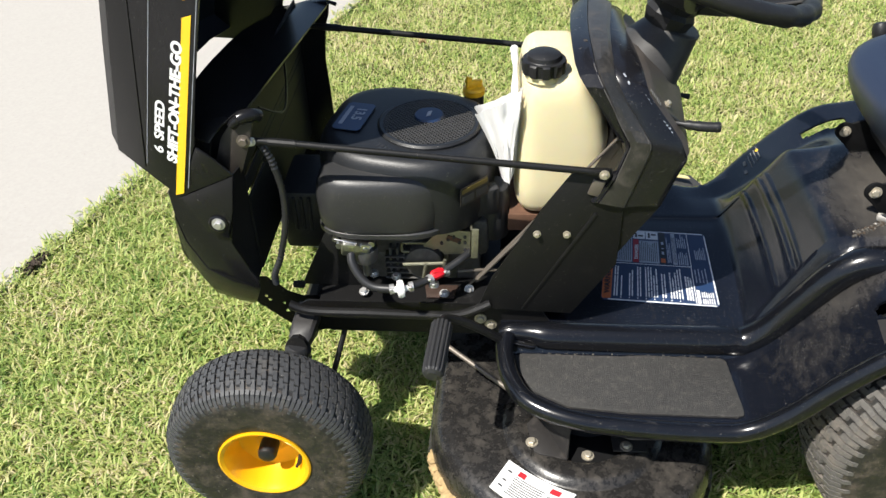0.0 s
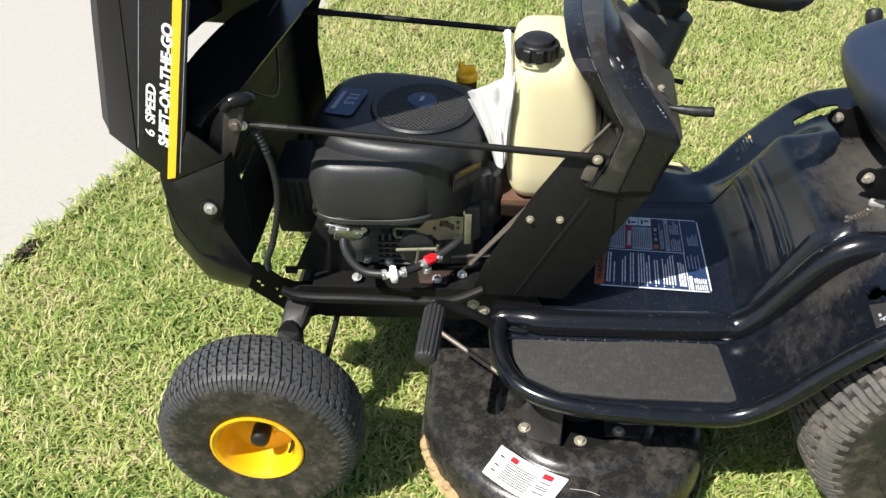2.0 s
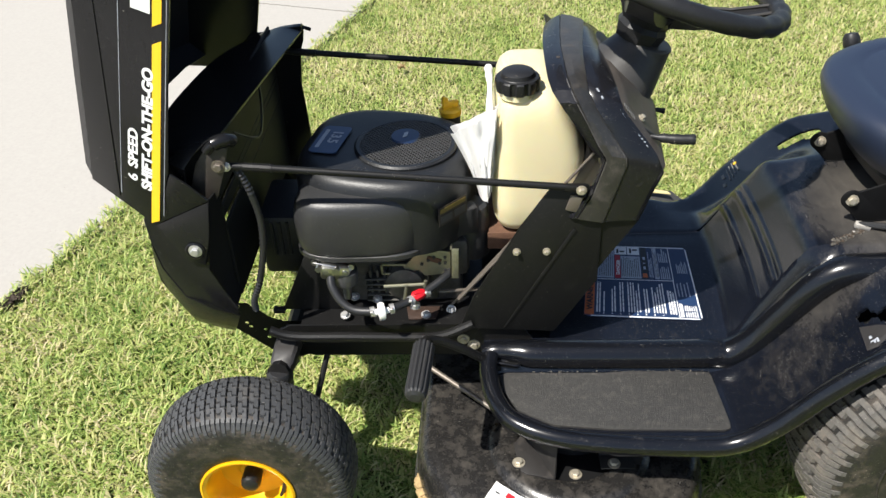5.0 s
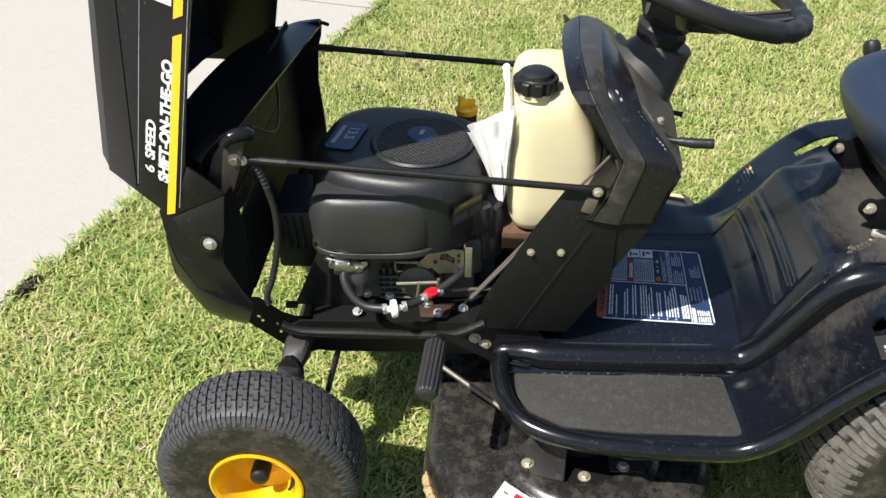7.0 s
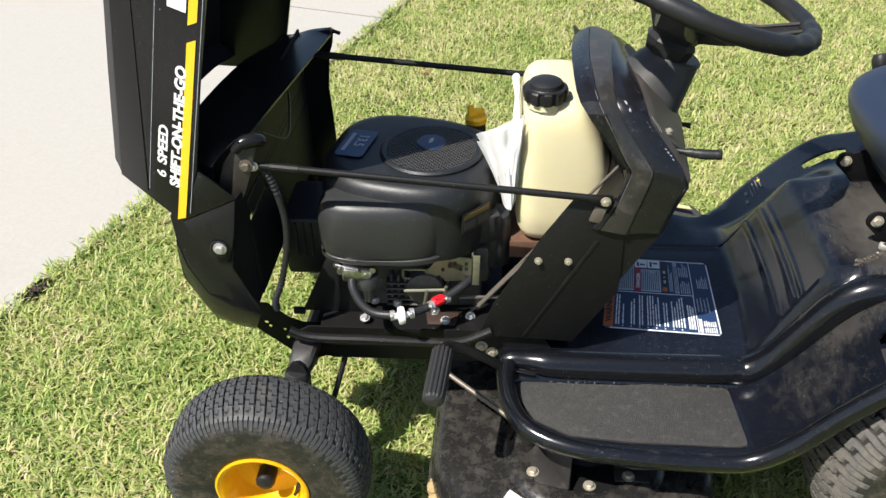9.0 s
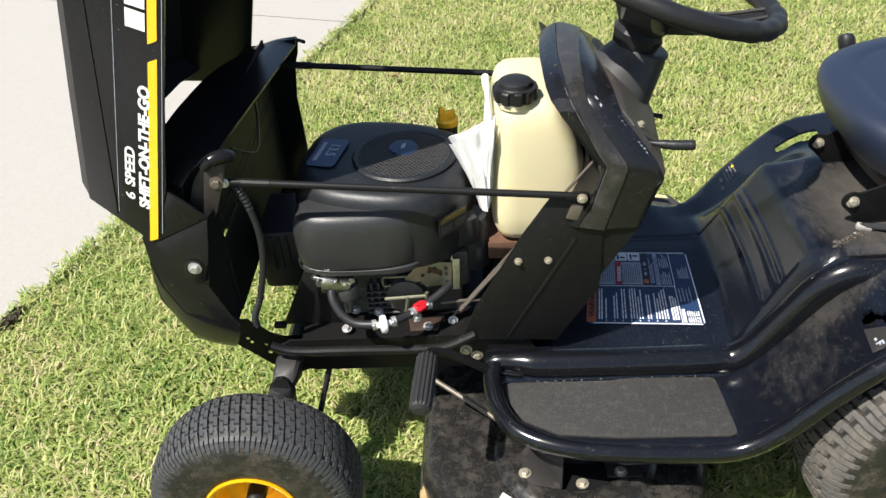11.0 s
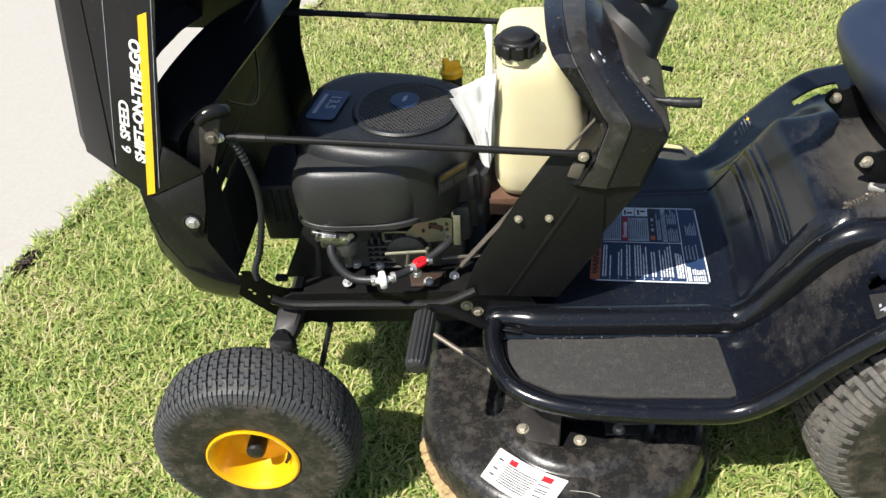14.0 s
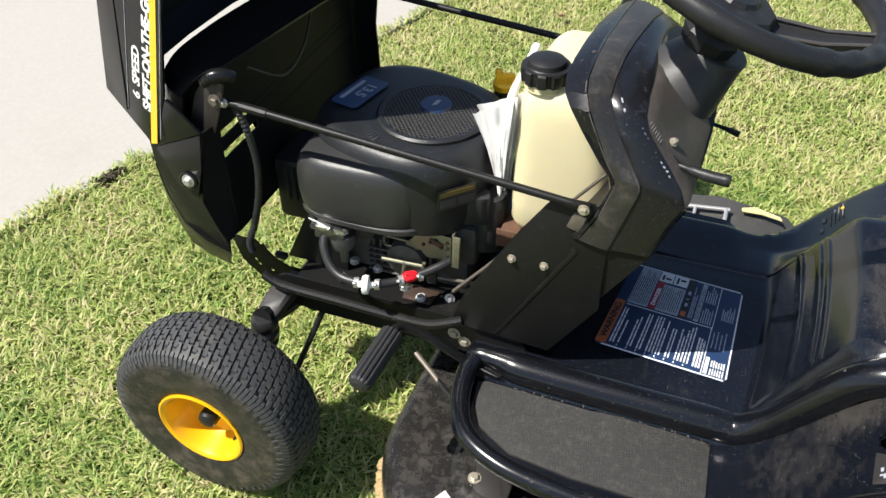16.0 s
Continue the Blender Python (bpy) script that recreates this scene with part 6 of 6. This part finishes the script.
for h, r, k in ((-0.004, 0.0335, 1), (-0.003, 0.0350, 1), (0.008, 0.0365, 1), (0.016, 0.0365, 1), (0.0185, 0.0345, 0), (0.0190, 0.0290, 0), (0.0200, 0.0280, 0), (0.0265, 0.0265, 0), (0.0295, 0.0215, 0), (0.0315, 0.012, 0), (0.0320, 0.004, 0)):
    rings.append([CP + Vector((0, 0, h)) + (r - (0.0036 if k and j % 8 in (0, 1, 2) else 0)) * Vector((math.cos(2 * math.pi * j / 80), math.sin(2 * math.pi * j / 80), 0)) for j in range(80)])
loft(bm, rings)
part("fuel_cap", bm, M_PLAST, tank, "black domed fuel cap with a notched grip", 30)
bm = bmesh.new()
prism(bm, [(0.416, 0.258), (0.55, 0.258), (0.55, 0.58), (0.416, 0.58)], 0.468, 0.479, 0.002, "z")
prism(bm, [(0.414, 0.252), (0.56, 0.252), (0.56, 0.256), (0.414, 0.256)], 0.456, 0.490, 0.001, "z")
part("tank_tray", bm, M_RUST, mower, "rusty tray below the tank")

# -- mowing deck --
DC = Vector((0.545, 0.105, 0))


def deck_ring(g, z, shift=0.0):
    out = []
    for j in range(96):
        t = 2 * math.pi * j / 96
        c, s = math.cos(t), math.sin(t)
        r = g * (1 + (0.05 * max(0, -c) ** 6 * (1 if s < 0 else 0)))
        out.append((DC.x + r * c, (DC.y if s < 0 else 0.70) + g * s, z))
    return out


bm = bmesh.new()
rings = [deck_ring(g, z) for g, z in ((0.262, 0.040), (0.264, 0.046), (0.258, 0.052), (0.256, 0.090), (0.252, 0.112), (0.244, 0.126), (0.232, 0.133), (0.215, 0.136), (0.160, 0.138), (0.05, 0.139))]
loft(bm, rings)
deck = part("mowing_deck", bm, M_DECK, mower, "dusty black stamped steel mowing deck")
RC = Vector((0.556, 0.080, 0.1375))
bm = bmesh.new()
lathe(bm, [(0.149, -0.001), (0.1455, 0.0008), (0.143, 0.003), (0.137, 0.0095), (0.128, 0.0132), (0.115, 0.0138), (0.102, 0.0128), (0.094, 0.0095), (0.090, 0.004), (0.088, -0.001)], RC, (0, 0, 1), 72, True)
part("stamped_ring", bm, M_DECK, deck, "raised stamped ring")
# solid black disc: the opening's shade is put into its colour
bm = bmesh.new()
lathe(bm, [(0, 0.001), (0.089, 0.001), (0.089, 0.0025), (0, 0.0025)], RC, (0, 0, 1), 48)
part("spindle_opening", bm, M_GRILLE, deck, "black disc standing for the shaded opening round the spindle")
bm = bmesh.new()
lathe(bm, [(0, 0), (0.075, 0), (0.072, 0.035), (0.055, 0.060), (0, 0.064)], RC + Vector((0.008, 0.045, 0)), (0, 0, 1), 28)
part("spindle_housing", bm, M_PLAST, deck, "black spindle housing")
for plates in (((((0.455, 0.066), (0.466, 0.004), (0.476, -0.002), (0.524, -0.014), (0.474, 0.092)), 0.1500, 0.1540, "z"),),
               ((((0.606, 0.010), (0.665, 0.010), (0.665, 0.065), (0.606, 0.065)), 0.1500, 0.1535, "z"), (((0.606, 0.142), (0.665, 0.142), (0.655, 0.195), (0.612, 0.195)), 0.040, 0.044, "y"))):
    bm = bmesh.new()
    for poly, lo, hi, axis in plates:
        prism(bm, list(poly), lo, hi, 0.001, axis)
    if len(plates) == 1:
        sheet(bm, [[(0.474, 0.088, 0.153), (0.472, 0.070, 0.178), (0.468, 0.056, 0.205)], [(0.523, -0.012, 0.153), (0.527, 0.010, 0.178), (0.531, 0.028, 0.205)]], 0.003)
    part("deck_bracket", bm, M_BRKD, deck, "dusty hanger bracket")
for x, y, z in ((0.463, 0.022, 0.1545), (0.630, 0.020, 0.1540), (0.562, 0.006, 0.1420)):
    bolt(deck, (x, y, z), (0, 0, 1), 0.0075, M_BRASS)
bm = bmesh.new()
LB = [(0.423, -0.008), (0.389, -0.066), (0.496, -0.136), (0.537, -0.077)]


def deck_quad(u0, u1, v0, v1):
    """A piece of the deck's label: u along it, v from its inner to its outer edge."""
    a, b, c, d = [Vector((*p, 0)) for p in LB]

    def at(u, v):
        p = a.lerp(d, u).lerp(b.lerp(c, u), v)
        bow = 0.006 * math.sin(math.pi * u)
        return (p.x - 0.4 * bow, p.y - bow)
    n = 6
    return [at(u0 + (u1 - u0) * i / n, v0) for i in range(n + 1)] + [at(u1 - (u1 - u0) * i / n, v1) for i in range(n + 1)]


LZ = 0.1415
prism(bm, deck_quad(0, 1, 0, 1), LZ - 0.003, LZ, 0, "z")
part("deck_decal", bm, M_WHITE, deck, "white safety decal with red marks")
flat("decal_mark", deck_quad(0.22, 0.33, 0.10, 0.26), M_REDP, deck, LZ + 0.0006)
flat("decal_mark", deck_quad(0.70, 0.84, 0.10, 0.26), M_REDP, deck, LZ + 0.0006)
for k in range(9):
    v = 0.30 + 0.068 * k
    flat("print_line", deck_quad(0.20 + 0.02 * rng.random(), 0.66 - 0.06 * rng.random(), v, v + 0.026), M_GREYD, deck, LZ + 0.0006)
    if k in (1, 3, 4, 6):
        flat("print_line", deck_quad(0.70, 0.86, v, v + 0.03), M_GREYD, deck, LZ + 0.0006)
for v in (0.25, 0.55, 0.75):
    flat("print_line", deck_quad(0.07, 0.14, v, v + 0.05), M_GREYD, deck, LZ + 0.0006)
# caked clippings on the front lip
bm = bmesh.new()
for i in range(26):
    t = math.pi + 0.15 + 0.7 * i / 26
    c = DC + Vector((0.268 * math.cos(t), 0.262 * math.sin(t), 0.050 + 0.012 * rng.random()))
    lathe(bm, [(0, -0.010), (0.012, -0.006), (0.014, 0.004), (0, 0.010)], c + Vector((0.006 * rng.random(), 0.006 * rng.random(), 0)), (rng.random() - 0.5, rng.random() - 0.5, 1), 7)
tagged(part("caked_grass", bm, M_WOOD, deck, "dry brown caked clippings"), kind="stuff")
# discharge chute on the far side
bm = bmesh.new()
rows = [[(0.60, 0.86, 0.115), (0.60, 0.94, 0.135), (0.60, 1.00, 0.090)], [(0.75, 0.86, 0.125), (0.75, 0.955, 0.150), (0.75, 1.01, 0.095)], [(0.88, 0.86, 0.115), (0.90, 0.945, 0.135), (0.91, 1.00, 0.085)], [(0.95, 0.86, 0.08), (0.96, 0.93, 0.09), (0.96, 0.98, 0.06)]]
sheet(bm, rows, 0.004)
chute = part("discharge_chute", bm, M_CHUTE, deck, "dark grey plastic discharge chute")
bm = bmesh.new()
rod(bm, (0.66, 0.895, 0.146), (0.775, 0.905, 0.152), 0.005)
rod(bm, (0.70, 0.860, 0.140), (0.70, 0.900, 0.149), 0.004)
rod(bm, (0.768, 0.850, 0.140), (0.768, 0.905, 0.152), 0.005)
part("hinge_rod", bm, M_STEEL, deck, "bright steel hinge rods")
bm = bmesh.new()
prism(bm, [(0.800, 0.925), (0.830, 0.938), (0.885, 0.918), (0.890, 0.905), (0.845, 0.915), (0.802, 0.912)], 0.149, 0.151, 0, "z")
part("chute_decal", bm, M_CHUTED, deck, "faded yellow warning decal")

# -- sheet of folded paper tucked beside the tank --
paper = thing("folded_paper", (0.40, 0.26, 0.56), "crumpled white folded paper tucked beside the fuel tank", "paper")
for fold, (dx, dy, dl) in enumerate(((0, 0, 0), (0.003, 0.013, 0.010), (0.006, 0.025, -0.008))):
    rows = []
    for i in range(37):
        a = i / 36
        row = []
        for j in range(15):
            b = j / 14
            left = Vector((0.354 + dl, 0.303, 0.661)).lerp(Vector((0.403, 0.290, 0.540)), b) + Vector((0.006 * math.sin(math.pi * b), 0, -0.004 * math.sin(math.pi * b)))
            right = Vector((0.4295, 0.262, 0.722)).lerp(Vector((0.417, 0.262, 0.552)), b)
            p = left.lerp(right, a)
            k = 0.0060 * noise.noise((a * 6 + fold * 7, b * 2.2, fold)) + 0.0011 * math.sin((a - 0.45 * b) * 21 + fold) * (0.2 + 0.8 * b) + 0.0016 * noise.noise((a * 9, b * 7, fold))
            row.append(p + Vector((0.3 * k + dx, -1.3 * k + dy - 0.006 * math.sin(math.pi * a), 0.2 * k)))
        rows.append(row)
    bm = bmesh.new()
    sheet(bm, rows, 0.0006)
    part("sheet", bm, M_PAPER, paper, "", 30)
bm = bmesh.new()
tail = curve([(0.4200, 0.268, 0.705), (0.4205, 0.300, 0.722), (0.4210, 0.345, 0.730), (0.4200, 0.390, 0.729), (0.4195, 0.415, 0.732)], 5)
tube(bm, tail, [0.0055 + 0.0012 * math.sin(i * 0.55) for i in range(len(tail) - 4)] + [0.007, 0.008, 0.007, 0.003], 9)
part("twisted_corner", bm, M_PAPER, paper)

# ---- small things on the ground ----
def clump(name, at, size, material, label, category, seed, count):
    r = random.Random(seed)
    ob = thing(name, at, label, category)
    b = bmesh.new()
    for i in range(count):
        a, d = r.uniform(0, 6.283), r.random() ** 0.7
        p = Vector(at) + Vector((size[0] * d * math.cos(a) * 0.32 + size[1] * d * math.sin(a) * 0.9, size[0] * d * math.cos(a) * 0.95 - size[1] * d * math.sin(a) * 0.3, 0.006 + 0.010 * r.random()))
        w = Vector((r.uniform(-1, 1), r.uniform(-1, 1), r.uniform(-0.2, 0.5))).normalized() * r.uniform(0.006, 0.020)
        tube(b, [p - w, p + w], [0.002 + 0.003 * r.random(), 0.001], 5)
    part("debris", b, material, ob)
    return ob


clump("dirt_clump", (-0.812, 0.695, -0.008), (0.042, 0.011), M_DIRT, "dark clump of soil and dead roots on the concrete edge", "dirt", 3, 70)
clump("dead_leaf", (0.10, 2.05, 0.012), (0.02, 0.014), M_WOOD, "dry pale yellow fallen leaf on the lawn", "leaf", 8, 14)
stalk = thing("dry_stalk", (0.538, -0.094, 0.139), "pale dry grass stalk lying on the mowing deck", "grass")
bm = bmesh.new()
tube(bm, curve([(0.538, -0.094, 0.1385), (0.556, -0.0965, 0.1395), (0.572, -0.0995, 0.1395), (0.587, -0.106, 0.1385)], 4), 0.0007, 6)
part("stem", bm, M_GREYP, stalk)
